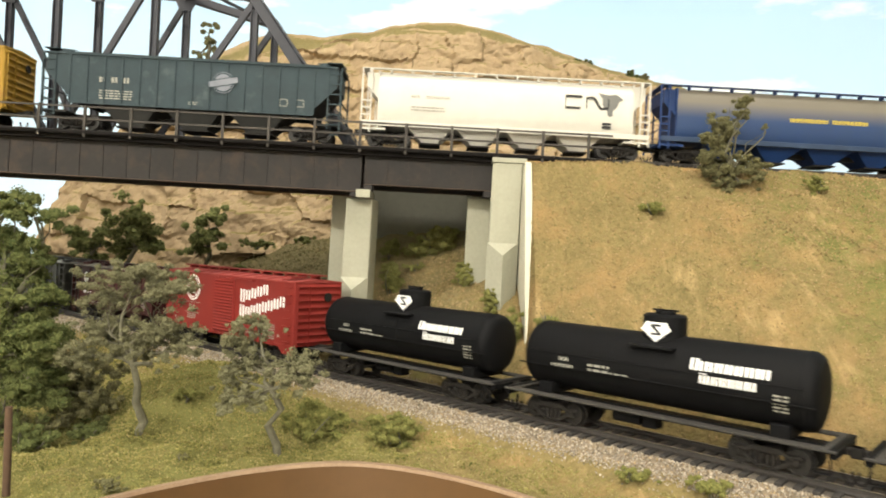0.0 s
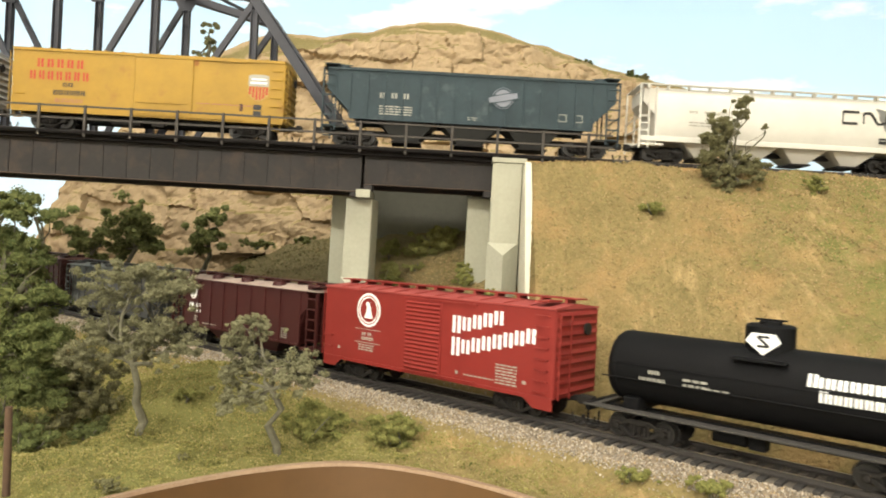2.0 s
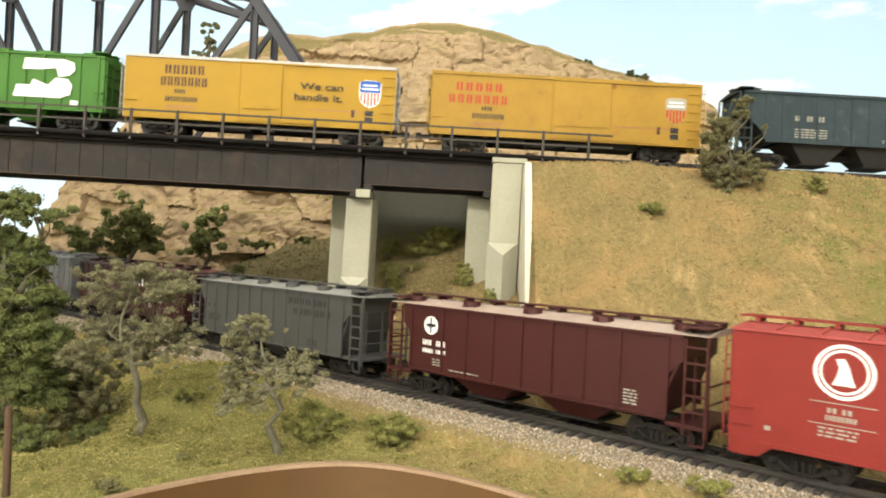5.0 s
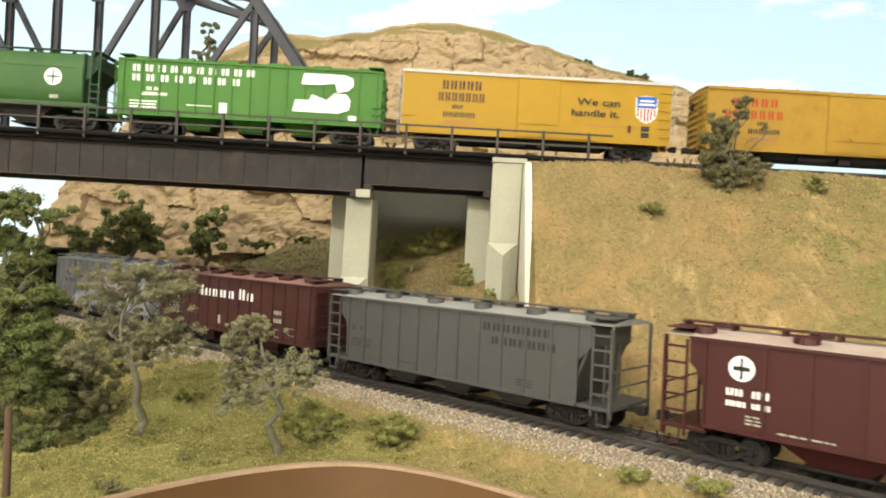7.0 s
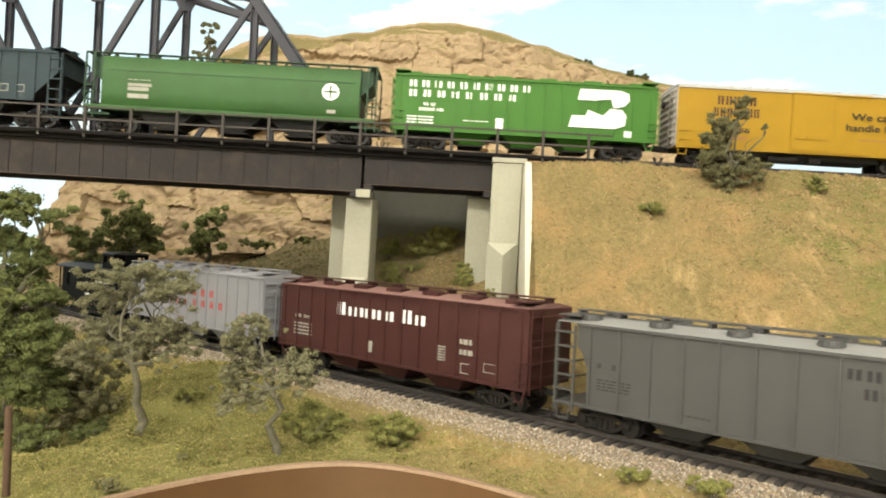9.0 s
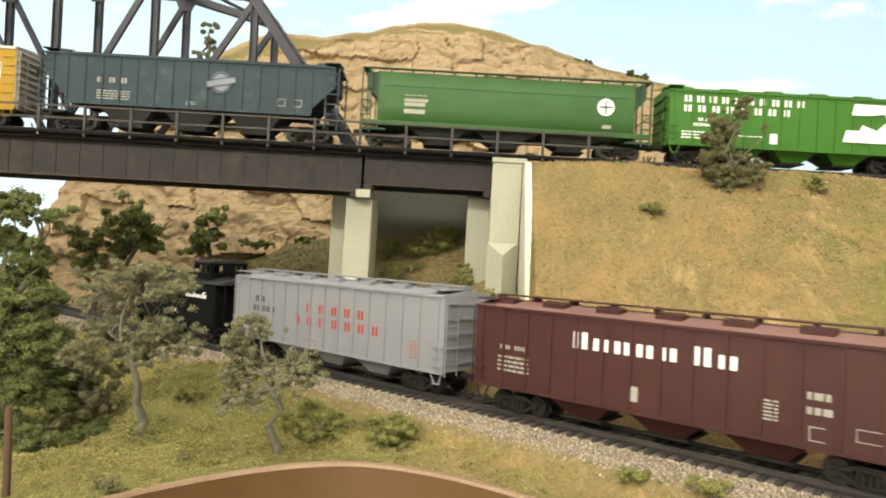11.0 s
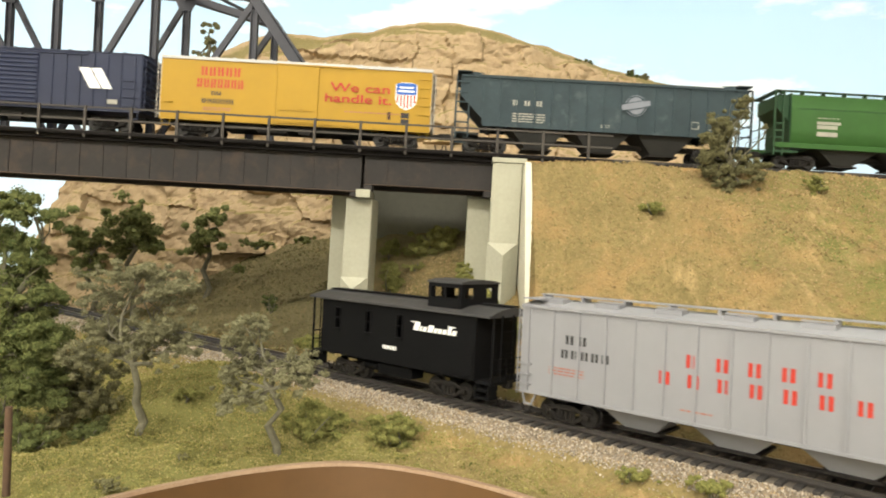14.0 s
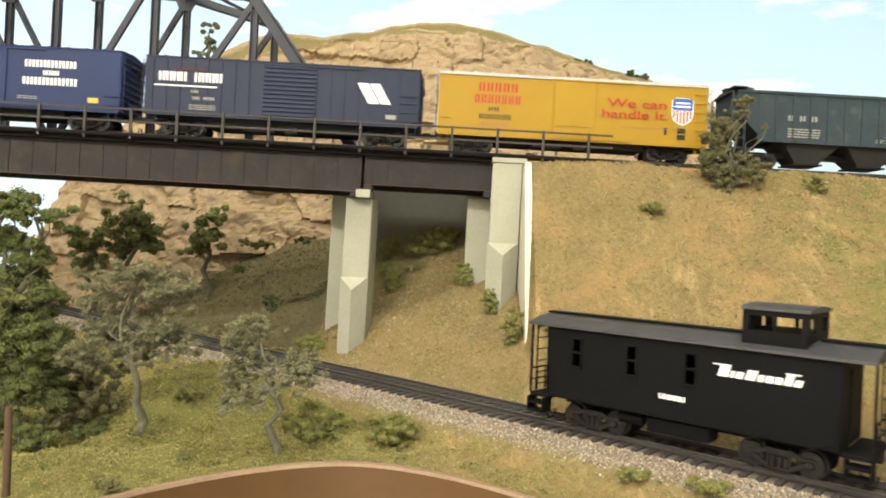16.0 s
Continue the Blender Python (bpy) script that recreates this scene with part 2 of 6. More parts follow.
M["ground"] = zone_mat("ground_cover")
M["foam"] = island_mat("turf_flakes", [(0.135, 0.13, 0.04), (0.23, 0.21, 0.065), (0.29, 0.245, 0.10), (0.19, 0.185, 0.05), (0.35, 0.295, 0.14)])
M["foamdry"] = island_mat("dirt_flakes", [(0.18, 0.135, 0.065), (0.30, 0.21, 0.10), (0.24, 0.175, 0.085), (0.37, 0.265, 0.14), (0.27, 0.195, 0.095)])
# olive foam for the bank behind the track, bridge shade mixed into its colours
M["foamshade"] = island_mat("shaded_olive_turf_flakes", [(0.10, 0.10, 0.04), (0.16, 0.135, 0.062), (0.125, 0.12, 0.05), (0.22, 0.165, 0.09)])
M["tuft"] = island_mat("coarse_turf", [(0.08, 0.085, 0.025), (0.14, 0.135, 0.04), (0.20, 0.18, 0.055)])
M["foambank"] = island_mat("bank_turf_flakes", [(0.13, 0.125, 0.05), (0.20, 0.175, 0.072), (0.30, 0.225, 0.10)])
M["stones"] = island_mat("ballast_stones", [(0.36, 0.315, 0.25), (0.21, 0.185, 0.15), (0.47, 0.41, 0.33), (0.29, 0.235, 0.165), (0.13, 0.11, 0.085), (0.38, 0.28, 0.16)])
M["leaf_dark"] = island_mat("dark_green_leaves", [(0.035, 0.045, 0.017), (0.062, 0.075, 0.024), (0.10, 0.11, 0.038)])
M["leaf_cliff"] = island_mat("cliff_tree_leaves", [(0.10, 0.115, 0.042), (0.145, 0.158, 0.056), (0.20, 0.208, 0.08)])
M["leaf_tall"] = island_mat("deep_green_leaves", [(0.07, 0.088, 0.03), (0.10, 0.115, 0.04), (0.145, 0.155, 0.055)])
M["leaf_mid"] = island_mat("green_leaves", [(0.13, 0.135, 0.042), (0.175, 0.175, 0.054), (0.23, 0.22, 0.072)])
M["leaf_grey"] = island_mat("grey_green_leaves", [(0.125, 0.12, 0.066), (0.155, 0.148, 0.082), (0.195, 0.185, 0.108)])
M["leaf_olive"] = island_mat("olive_leaves", [(0.09, 0.087, 0.04), (0.125, 0.117, 0.055), (0.17, 0.158, 0.08)])
M["bark"] = mat("grey_bark", (0.14, 0.13, 0.085), (0.085, 0.08, 0.052), 0.95, scale=0.5, fine=40, bump=0.6)
M["post"] = mat("rusty_post", (0.10, 0.055, 0.03), (0.065, 0.038, 0.022), 0.9)
M["oily"] = mat("oily_ballast", (0.15, 0.128, 0.102), (0.075, 0.063, 0.05), 0.95, scale=1, fine=60, bump=1.0, depth=0.08)


def zones(x, y, z):
    a, b = low_frame(x, y)
    red = green = blue = 0.0
    if b < 0:
        green = 0.62 - 0.42 * smooth01((x + 5) / 9) - 0.5 * (1 - smooth01((-b - 3.2) / 2.5))
        red = 0.5 * (1 - smooth01((-b - 4.0) / 1.6)) * smooth01((-b - 2.6) / 0.7) * smooth01((x + 9) / 6)
        green += 0.35 * math.exp(-((x + 13) / 5) ** 2 - ((y - 38) / 4) ** 2)
    else:
        w = smooth01((x - 3.4) / 1.5)
        red = 0.46 * w
        green = (0.33 + 0.20 * smooth01((x - 13) / 10)) * w + 0.38 * (1 - w)
        # blue: olive-brown earth whose colour also carries the shade on the bank
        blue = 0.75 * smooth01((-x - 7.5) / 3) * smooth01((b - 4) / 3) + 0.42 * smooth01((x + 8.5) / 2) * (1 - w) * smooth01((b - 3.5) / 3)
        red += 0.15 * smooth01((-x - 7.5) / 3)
    return red, green, blue


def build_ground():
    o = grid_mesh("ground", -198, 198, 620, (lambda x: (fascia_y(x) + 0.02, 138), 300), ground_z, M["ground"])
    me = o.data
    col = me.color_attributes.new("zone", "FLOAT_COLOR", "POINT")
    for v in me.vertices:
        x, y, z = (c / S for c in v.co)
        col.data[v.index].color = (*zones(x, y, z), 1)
    tagged(o, "model ground of tan dirt and green static grass", "ground", kind="structure")


build_ground()


def build_fascia():
    n, g, e = 300, Geo(), Geo()
    xs = [198 * (0.25 * t + 0.75 * t ** 3) for t in (2 * i / n - 1 for i in range(n + 1))]
    for i in range(n + 1):
        x, y = xs[i], fascia_y(xs[i])
        g.v += [(x, y - 0.32, -8.62), (x, y - 0.32, -70), (x, y, -70), (x, y, -8.62)]
        e.v += [(x, y - 0.33, -8.62), (x, y - 0.27, -8.5), (x, y + 0.02, -8.5), (x, y + 0.03, -8.62)]
    for q in (g, e):
        for i in range(n):
            k = i * 4
            q.f += [(k + j, k + (j + 1) % 4, k + 4 + (j + 1) % 4, k + 4 + j) for j in range(4)]
        q.f += [(0, 1, 2, 3), (4 * n, 4 * n + 1, 4 * n + 2, 4 * n + 3)]
    f = part("fascia", g, M["fascia"], smooth=True)
    tagged(f, "curved brown painted fascia board of the layout", "fascia", kind="structure")
    part("edge", e, M["fedge"], f, "worn pale top edge of the board", smooth=True)


build_fascia()


# ---- sky backdrop and the train room
def sky_mat():
    m = bpy.data.materials.new("painted_sky")
    m.use_nodes = True
    p = m.node_tree.nodes["Principled BSDF"]
    p.inputs["Roughness"].default_value = 0.9
    tc = nd(m, "ShaderNodeTexCoord")
    mp = nd(m, "ShaderNodeMapping")
    mp.inputs["Scale"].default_value = (1.0, 1.0, 2.8)
    lk(m, tc.outputs["Object"], mp.inputs[0])
    n = nd(m, "ShaderNodeTexNoise", Scale=3.1, Detail=6.0, Roughness=0.55)
    lk(m, mp.outputs[0], n.inputs["Vector"])
    sp = nd(m, "ShaderNodeSeparateXYZ")
    lk(m, tc.outputs["Object"], sp.inputs[0])
    hz = nd(m, "ShaderNodeMapRange")
    hz.inputs["From Min"].default_value, hz.inputs["From Max"].default_value = 0.05, 0.62
    lk(m, sp.outputs["Z"], hz.inputs["Value"])
    bl = nd(m, "ShaderNodeMix")
    bl.data_type = "RGBA"
    bl.inputs["A"].default_value, bl.inputs["B"].default_value = (0.66, 0.83, 0.97, 1), (0.48, 0.71, 0.94, 1)
    lk(m, hz.outputs[0], bl.inputs["Factor"])
    r = nd(m, "ShaderNodeMapRange")
    r.inputs["From Min"].default_value, r.inputs["From Max"].default_value = 0.55, 0.68
    lk(m, n.outputs["Fac"], r.inputs["Value"])
    mx = nd(m, "ShaderNodeMix")
    mx.data_type = "RGBA"
    lk(m, r.outputs[0], mx.inputs["Factor"]), lk(m, bl.outputs["Result"], mx.inputs["A"])
    mx.inputs["B"].default_value = (0.97, 0.97, 0.95, 1)
    lk(m, mx.outputs["Result"], p.inputs["Base Color"]), lk(m, mx.outputs["Result"], p.inputs["Emission Color"])
    p.inputs["Emission Strength"].default_value = 0.16
    return m


def build_room():
    M["sky"] = sky_mat()
    g, n = Geo(), 48
    for i in range(n + 1):
        x = -230 + 460 * i / n
        y = 150 - 0.0019 * x * x
        g.v += [(x, y, -40), (x, y, 130), (x, y + 1, 130), (x, y + 1, -40)]
    for i in range(n):
        k = i * 4
        g.f += [(k + j, k + (j + 1) % 4, k + 4 + (j + 1) % 4, k + 4 + j) for j in range(4)]
    tagged(part("backdrop", g, M["sky"], smooth=True), "pale blue painted sky with soft white clouds", "backdrop", kind="structure")
    for nm, b in (("wall_south", (-235, 235, -205, -200, -120, 132)), ("wall_west", (-235, -230, -200, 160, -120, 132)), ("wall_east", (230, 235, -200, 160, -120, 132)),
                  ("wall_north", (-235, 235, 158, 163, -120, 132)), ("floor", (-235, 235, -205, 163, -124, -120)), ("ceiling", (-235, 235, -205, 163, 132, 136))):
        tagged(part(nm, Geo().box(*b), M["wallpaint"]), "plain off-white painted surface of the room", "room surface", kind="structure")


build_room()


# ---- rock hill behind the tracks
def crest(x):
    pts = [(-60, -9), (-49, -8), (-47.5, 1), (-46, 8), (-43, 13), (-38, 18), (-30, 24.3), (-24, 27.6), (-18, 28.9), (-13, 30.4), (-8, 31.9), (-4, 32.6), (1, 32.5), (5.5, 31.7), (12, 30.1), (17, 28.7), (22.6, 26.9), (28, 25.9), (32, 24.0), (35, 13), (37, 6), (40, -6)]
    for (a, za), (b, zb) in zip(pts[:-1], pts[1:]):
        if a <= x <= b:
            return za + (zb - za) * smooth01((x - a) / (b - a)) * 0.5 + (zb - za) * (x - a) / (b - a) * 0.5
    return -8


def rock_mat():
    m = mat("tan_rock", (0.425, 0.32, 0.195), (0.325, 0.24, 0.145), 0.95, scale=5, fine=14, bump=0.8, depth=0.25, amount=0.55, spec=0.05, c3=(0.27, 0.195, 0.12), patch=0.6)
    p = m.node_tree.nodes["Principled BSDF"]
    base = p.inputs["Base Color"].links[0].from_socket
    ge = nd(m, "ShaderNodeNewGeometry")
    sp = nd(m, "ShaderNodeSeparateXYZ")
    lk(m, ge.outputs["Normal"], sp.inputs[0])
    tc = nd(m, "ShaderNodeTexCoord")
    n = nd(m, "ShaderNodeTexNoise", Scale=18.0, Detail=6.0, Roughness=0.7)
    lk(m, tc.outputs["Object"], n.inputs["Vector"])
    ad = nd(m, "ShaderNodeMath")
    ad.operation = "MULTIPLY_ADD"
    lk(m, n.outputs["Fac"], ad.inputs[0])
    ad.inputs[1].default_value = 0.5
    lk(m, sp.outputs["Z"], ad.inputs[2])
    r = nd(m, "ShaderNodeMapRange")
    r.inputs["From Min"].default_value, r.inputs["From Max"].default_value = 0.84, 1.0
    lk(m, ad.outputs[0], r.inputs["Value"])
    n2 = nd(m, "ShaderNodeTexNoise", Scale=300.0, Detail=3.0)
    lk(m, tc.outputs["Object"], n2.inputs["Vector"])
    c = nd(m, "ShaderNodeMix")
    c.data_type = "RGBA"
    c.inputs["A"].default_value, c.inputs["B"].default_value = (0.15, 0.13, 0.05, 1), (0.31, 0.245, 0.11, 1)
    lk(m, n2.outputs["Fac"], c.inputs["Factor"])
    mx = nd(m, "ShaderNodeMix")
    mx.data_type = "RGBA"
    lk(m, r.outputs[0], mx.inputs["Factor"]), lk(m, base, mx.inputs["A"]), lk(m, c.outputs["Result"], mx.inputs["B"])
    lk(m, mx.outputs["Result"], p.inputs["Base Color"])
    return m


def hill_point(x, v):
    """v from 0 at the foot of the cliff to 1 at the crest, and on to 1.35 down the back."""
    zc = crest(x)
    foot = -9.0
    if v <= 1:
        h = v
        z = foot + (zc - foot) * (h if h < 0.72 else 0.72 + (h - 0.72) * 1.0)
        y = 76 + 9 * h + 14 * smooth01((h - 0.84) / 0.16) * (0.35 + 0.65 * smooth01((x + 30) / 20))
    else:
        z = zc - (v - 1) * 30
        y = 99 + (v - 1) * 60
    q = 1.0 if v < 0.83 else max(0.2, 1 - (v - 0.83) / 0.12)
    lay = math.floor((z + 1.6 * fbm(x * 0.05, z * 0.05, 2.0) + x * 0.05) / 2.3)
    ledge = noise.noise(Vector((x * 0.10 + lay * 3.7, lay * 1.9, 0.3)))
    crag = noise.turbulence(Vector((x * 0.16, z * 0.22, 1.0)), 4, True)
    cell = noise.cell_vector(Vector((x * 0.22 + 0.6 * fbm(x * 0.1, z * 0.1, 5.0), lay * 1.0, 0)))
    fine = noise.turbulence(Vector((x * 0.5, z * 0.7, 3.0)), 3, True)
    y += q * (1.3 * ledge - 1.2 * crag + 1.2 * cell.x - 0.4 * fine + 1.5 * fbm(x * 0.07, z * 0.06, 8.0))
    z += q * 0.35 * fbm(x * 0.3, z * 0.3, 4.0) + (1 - q) * 0.3 * fbm(x * 0.25, y * 0.25, 6.0)
    return x, y, z


def build_hill():
    g, nx, nv = Geo(), 400, 200
    for i in range(nx + 1):
        x = -60 + 100 * i / nx
        for j in range(nv + 1):
            g.v.append(hill_point(x, 1.35 * j / nv))
    for i in range(nx):
        for j in range(nv):
            k = i * (nv + 1) + j
            g.f.append((k, k + nv + 1, k + nv + 2, k + 1))
    o = part("rock_hill", g, rock_mat(), smooth=False)
    tagged(o, "layered tan rock cliff with a dry grassy crest", "hill", kind="structure")


build_hill()


# ---- tracks
def build_tracks():
    for m, x0, x1, nm, label in ((LOW, -122.0, 152.0, "lower", "flex track with dark ties on grey ballast"), (UP, -172.0, 215.0, "upper", "flex track with dark ties on the embankment and bridge")):
        t = thing("railway_track", m, label, "track", kind="structure")
        for s in (-1, 1):
            c = s * 0.83
            part("rail", Geo().sweep([(c - 0.13, -0.22), (c + 0.13, -0.22), (c + 0.035, -0.17), (c + 0.035, -0.07), (c + 0.06, -0.05), (c + 0.06, -0.004), (c - 0.06, -0.004), (c - 0.06, -0.05), (c - 0.035, -0.07), (c - 0.035, -0.17)], [(x0, 1, 1), (x1, 1, 1)]), M["rail"], t)
            part("rail_head", Geo().box(x0, x1, c - 0.045, c + 0.045, -0.006, 0.0), M["railtop"], t, "bright worn rail head")
        me = Geo().box(-0.13, 0.13, -1.62, 1.62, -0.42, -0.21).mesh("tie", M["tie"], bevel=0.02)
        n, k = 0, x0
        rest = Geo()
        while k < x1:
            if n < 150 and (-40 < k < 45):
                share("tie", me, t, pose(k, random.uniform(-0.03, 0.03), 0, 0, 0, random.uniform(-1, 1)))
                n += 1
            else:
                rest.box(k - 0.13, k + 0.13, -1.62, 1.62, -0.42, -0.21)
            k += 0.6
        tagged(part("far_ties", rest, M["tie"], t), kind="stuff")


build_tracks()


def flake(g, c, r, flat=0.5):
    """A small irregular four-sided clump."""
    a = Vector((random.gauss(0, 1), random.gauss(0, 1), random.gauss(0, 1))).normalized()
    b = a.orthogonal().normalized()
    d = a.cross(b)
    w = random.uniform(0, 6.28)
    b, d = b * math.cos(w) + d * math.sin(w), d * math.cos(w) - b * math.sin(w)
    c = Vector(c)
    k = len(g.v)
    g.v += [tuple(c + b * r), tuple(c - b * r * 0.5 + d * r * 0.87), tuple(c - b * r * 0.5 - d * r * 0.87), tuple(c + a * r * flat)]
    g.f += [(k, k + 1, k + 2), (k, k + 1, k + 3), (k + 1, k + 2, k + 3), (k + 2, k, k + 3)]


def raw(name, g, material):
    me = bpy.data.meshes.new(name)
    me.from_pydata([(p[0] * S, p[1] * S, p[2] * S) for p in g.v], [], g.f)
    me.materials.append(material)
    return me


def build_ballast():
    g = Geo()
    for _ in range(40000):
        a = random.uniform(-55, 40)
        s = random.choice((-1, -1, -1, 1))
        b = s * (random.uniform(0.0, 3.2) if random.random() < 0.12 else random.uniform(1.5, 2.5 + 0.35 * random.random()))
        p = LOW @ Vector((a, b, 0))
        z = max(ground_z(p.x, p.y), -7.66 - 0.64 * max(0.0, (abs(b) - 1.7) / 0.8)) + 0.01
        flake(g, (p.x, p.y, z), random.uniform(0.04, 0.085) * (1.0 if a > -10 else 1.5), 0.9)
    o = new("ballast", raw("ballast", g, M["stones"]))
    tagged(o, "loose grey and tan crushed stone ballast", "ballast", kind="stuff")
    # the bed under the ties
    bed = Geo().sweep([(-2.5, -1.0), (-1.6, -0.34), (1.6, -0.34), (2.5, -1.0)], [(-122, 1, 1), (152, 1, 1)])
    strip = Geo().box(-122, 152, -1.42, 1.42, -0.34, -0.30)
    tagged(part("oily_ballast", strip, M["oily"], m=LOW), "dark oily ballast between the ties", "ballast", kind="structure")
    tagged(part("ballast_bed", bed, M["ballast"], m=LOW), "raised bed of grey ballast under the track", "ballast", kind="structure")
    up = Geo().sweep([(-2.3, -1.1), (-1.6, -0.38), (1.6, -0.38), (2.3, -1.1)], [(28.5, 1, 1), (215, 1, 1)]).sweep([(-2.3, -1.1), (-1.6, -0.38), (1.6, -0.38), (2.3, -1.1)], [(-172, 1, 1), (-45.2, 1, 1)])
    tagged(part("ballast_bed", up, M["dirt"], m=UP), "dusty tan roadbed under the upper track", "ballast", kind="structure")


build_ballast()


def build_turf():
    for nm, count, area, material, label in (("turf", 130000, "near", M["foam"], "crumbs of green and straw coloured ground foam"), ("dirt_crumbs", 60000, "bank", M["foamdry"], "fine crumbs of ochre dirt on the embankment"), ("turf", 20000, "bank", M["foambank"], "sparse green ground foam on the embankment"), ("turf", 16000, "shade", M["foamshade"], "olive ground foam darkened for the shade on the bank")):
        g, n = Geo(), 0
        while n < count:
            if area == "near":
                x, y = random.uniform(-30, 18), random.uniform(20, 62)
                a, b = low_frame(x, y)
                if b > -3.1 or y < fascia_y(x) + 0.2:
                    continue
                r = random.uniform(0.02, 0.06) * y / 30
            else:
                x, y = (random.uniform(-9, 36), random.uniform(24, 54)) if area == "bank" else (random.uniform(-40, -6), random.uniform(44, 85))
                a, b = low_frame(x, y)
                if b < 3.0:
                    continue
                if area == "bank" and material is M["foambank"] and fbm(x * 0.2, y * 0.2, 9.0) < -0.05:
                    continue
                r = (0.02 + 0.075 * random.random() ** 2) * y / 38
            if material is M["foam"] and random.random() < 0.6 and fbm(x * 0.35, y * 0.35, 2.0) < 0:
                continue
            lift = 0.22 * max(0.0, fbm(x * 0.9, y * 0.9, 4.0)) if area == "near" else 0.0
            flake(g, (x, y, ground_z(x, y) + r * 0.3 + lift * random.random()), r, 0.8)
            n += 1
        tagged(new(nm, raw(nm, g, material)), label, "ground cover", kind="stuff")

    # tufts of coarser turf in the foreground
    g = Geo()
    for _ in range(620):
        x, y = random.uniform(-24, 6), random.uniform(22, 44)
        if low_frame(x, y)[1] > -3.6 or y < fascia_y(x) + 0.5 or fbm(x * 0.25, y * 0.25, 11.0) < -0.1:
            continue
        w, z = random.uniform(0.12, 0.42) * y / 30, ground_z(x, y)
        for _ in range(34):
            flake(g, (x + random.gauss(0, w), y + random.gauss(0, w), z + abs(random.gauss(0, w * 0.4))), random.uniform(0.03, 0.075), 0.4)
    tagged(new("coarse_turf", raw("coarse_turf", g, M["tuft"])), "clumps of coarse olive turf in the foreground", "ground cover", kind="stuff")


build_turf()


# ---- girder bridge, piers and abutment
def build_bridge():
    br = thing("girder_bridge", UP, "dark grey steel plate girder bridge with a walkway railing", "bridge")
    for x0, x1, zb, n in ((-45.0, 19.12, -3.24, 41), (19.3, 28.0, -2.73, 6)):
        for y in (-2.2, 2.1):
            gd = part("girder", Geo().box(x0, x1, y, y + 0.12, zb, -0.95), M["steel"], br)
            part("flange", Geo().box(x0, x1, y - 0.1, y + 0.22, zb - 0.06, zb), M["rusty"], gd, "rusty bottom flange", bevel=0.012)
            part("flange", Geo().box(x0, x1, y - 0.1, y + 0.22, -0.98, -0.88), M["steel"], gd, bevel=0.012)
            if y < 0:
                me = Geo().box(-0.035, 0.035, -0.045, 0, zb + 0.002, -0.982).mesh("stiffener", M["steel"])
                for i in range(n + 1):
                    share("stiffener", me, gd, pose(x0 + 0.06 + (x1 - x0 - 0.12) * i / n, y + 0.002, 0))
    part("deck", Geo().box(-45, 29.0, -2.75, 2.75, -0.86, -0.44), M["deckshade"], br, "timber bridge deck with its shade put into the dark colour")
    part("walkway", Geo().box(-45, 35.6, -3.15, -2.35, -0.6, -0.42), M["deckshade"], br, bevel=0.02)
    me = Geo().box(-0.09, 0.09, -0.06, 0.06, -0.75, 1.3).mesh("post", M["handrail"], bevel=0.015)
    x = -44.0
    while x < 35.2:
        share("railing_post", me, br, pose(x, -3.1, 0))
        x += 3.0
    for z in (1.22, 0.42):
        part("handrail", Geo().box(-45, 35.6, -3.06, -2.98, z - 0.06, z + 0.06), M["handrail"], br, bevel=0.01)
    part("toe_board", Geo().box(-45, 35.6, -3.2, -3.1, -0.52, -0.36), M["deckshade"], br, bevel=0.01)
    for x in (18.75, 19.6, 27.6):
        part("bearing_shoe", Geo().box(x - 0.3, x + 0.3, -2.4, -1.6, -3.62 if x < 19 else -3.2, -3.32 if x < 19 else -2.81), M["steel"], br, bevel=0.03)


def nose(x0, x1, y, zb, zt, d, h):
    """A pointed cutwater in front of a pier."""
    xm = (x0 + x1) / 2
    vs = [(x0, y, zb), (xm, y - d, zb), (x1, y, zb), (x0, y, zt), (xm, y - d, zt - h), (x1, y, zt)]
    return Geo().add(vs, [(0, 1, 4, 3), (1, 2, 5, 4), (3, 4, 5), (0, 2, 1), (0, 3, 5, 2)])


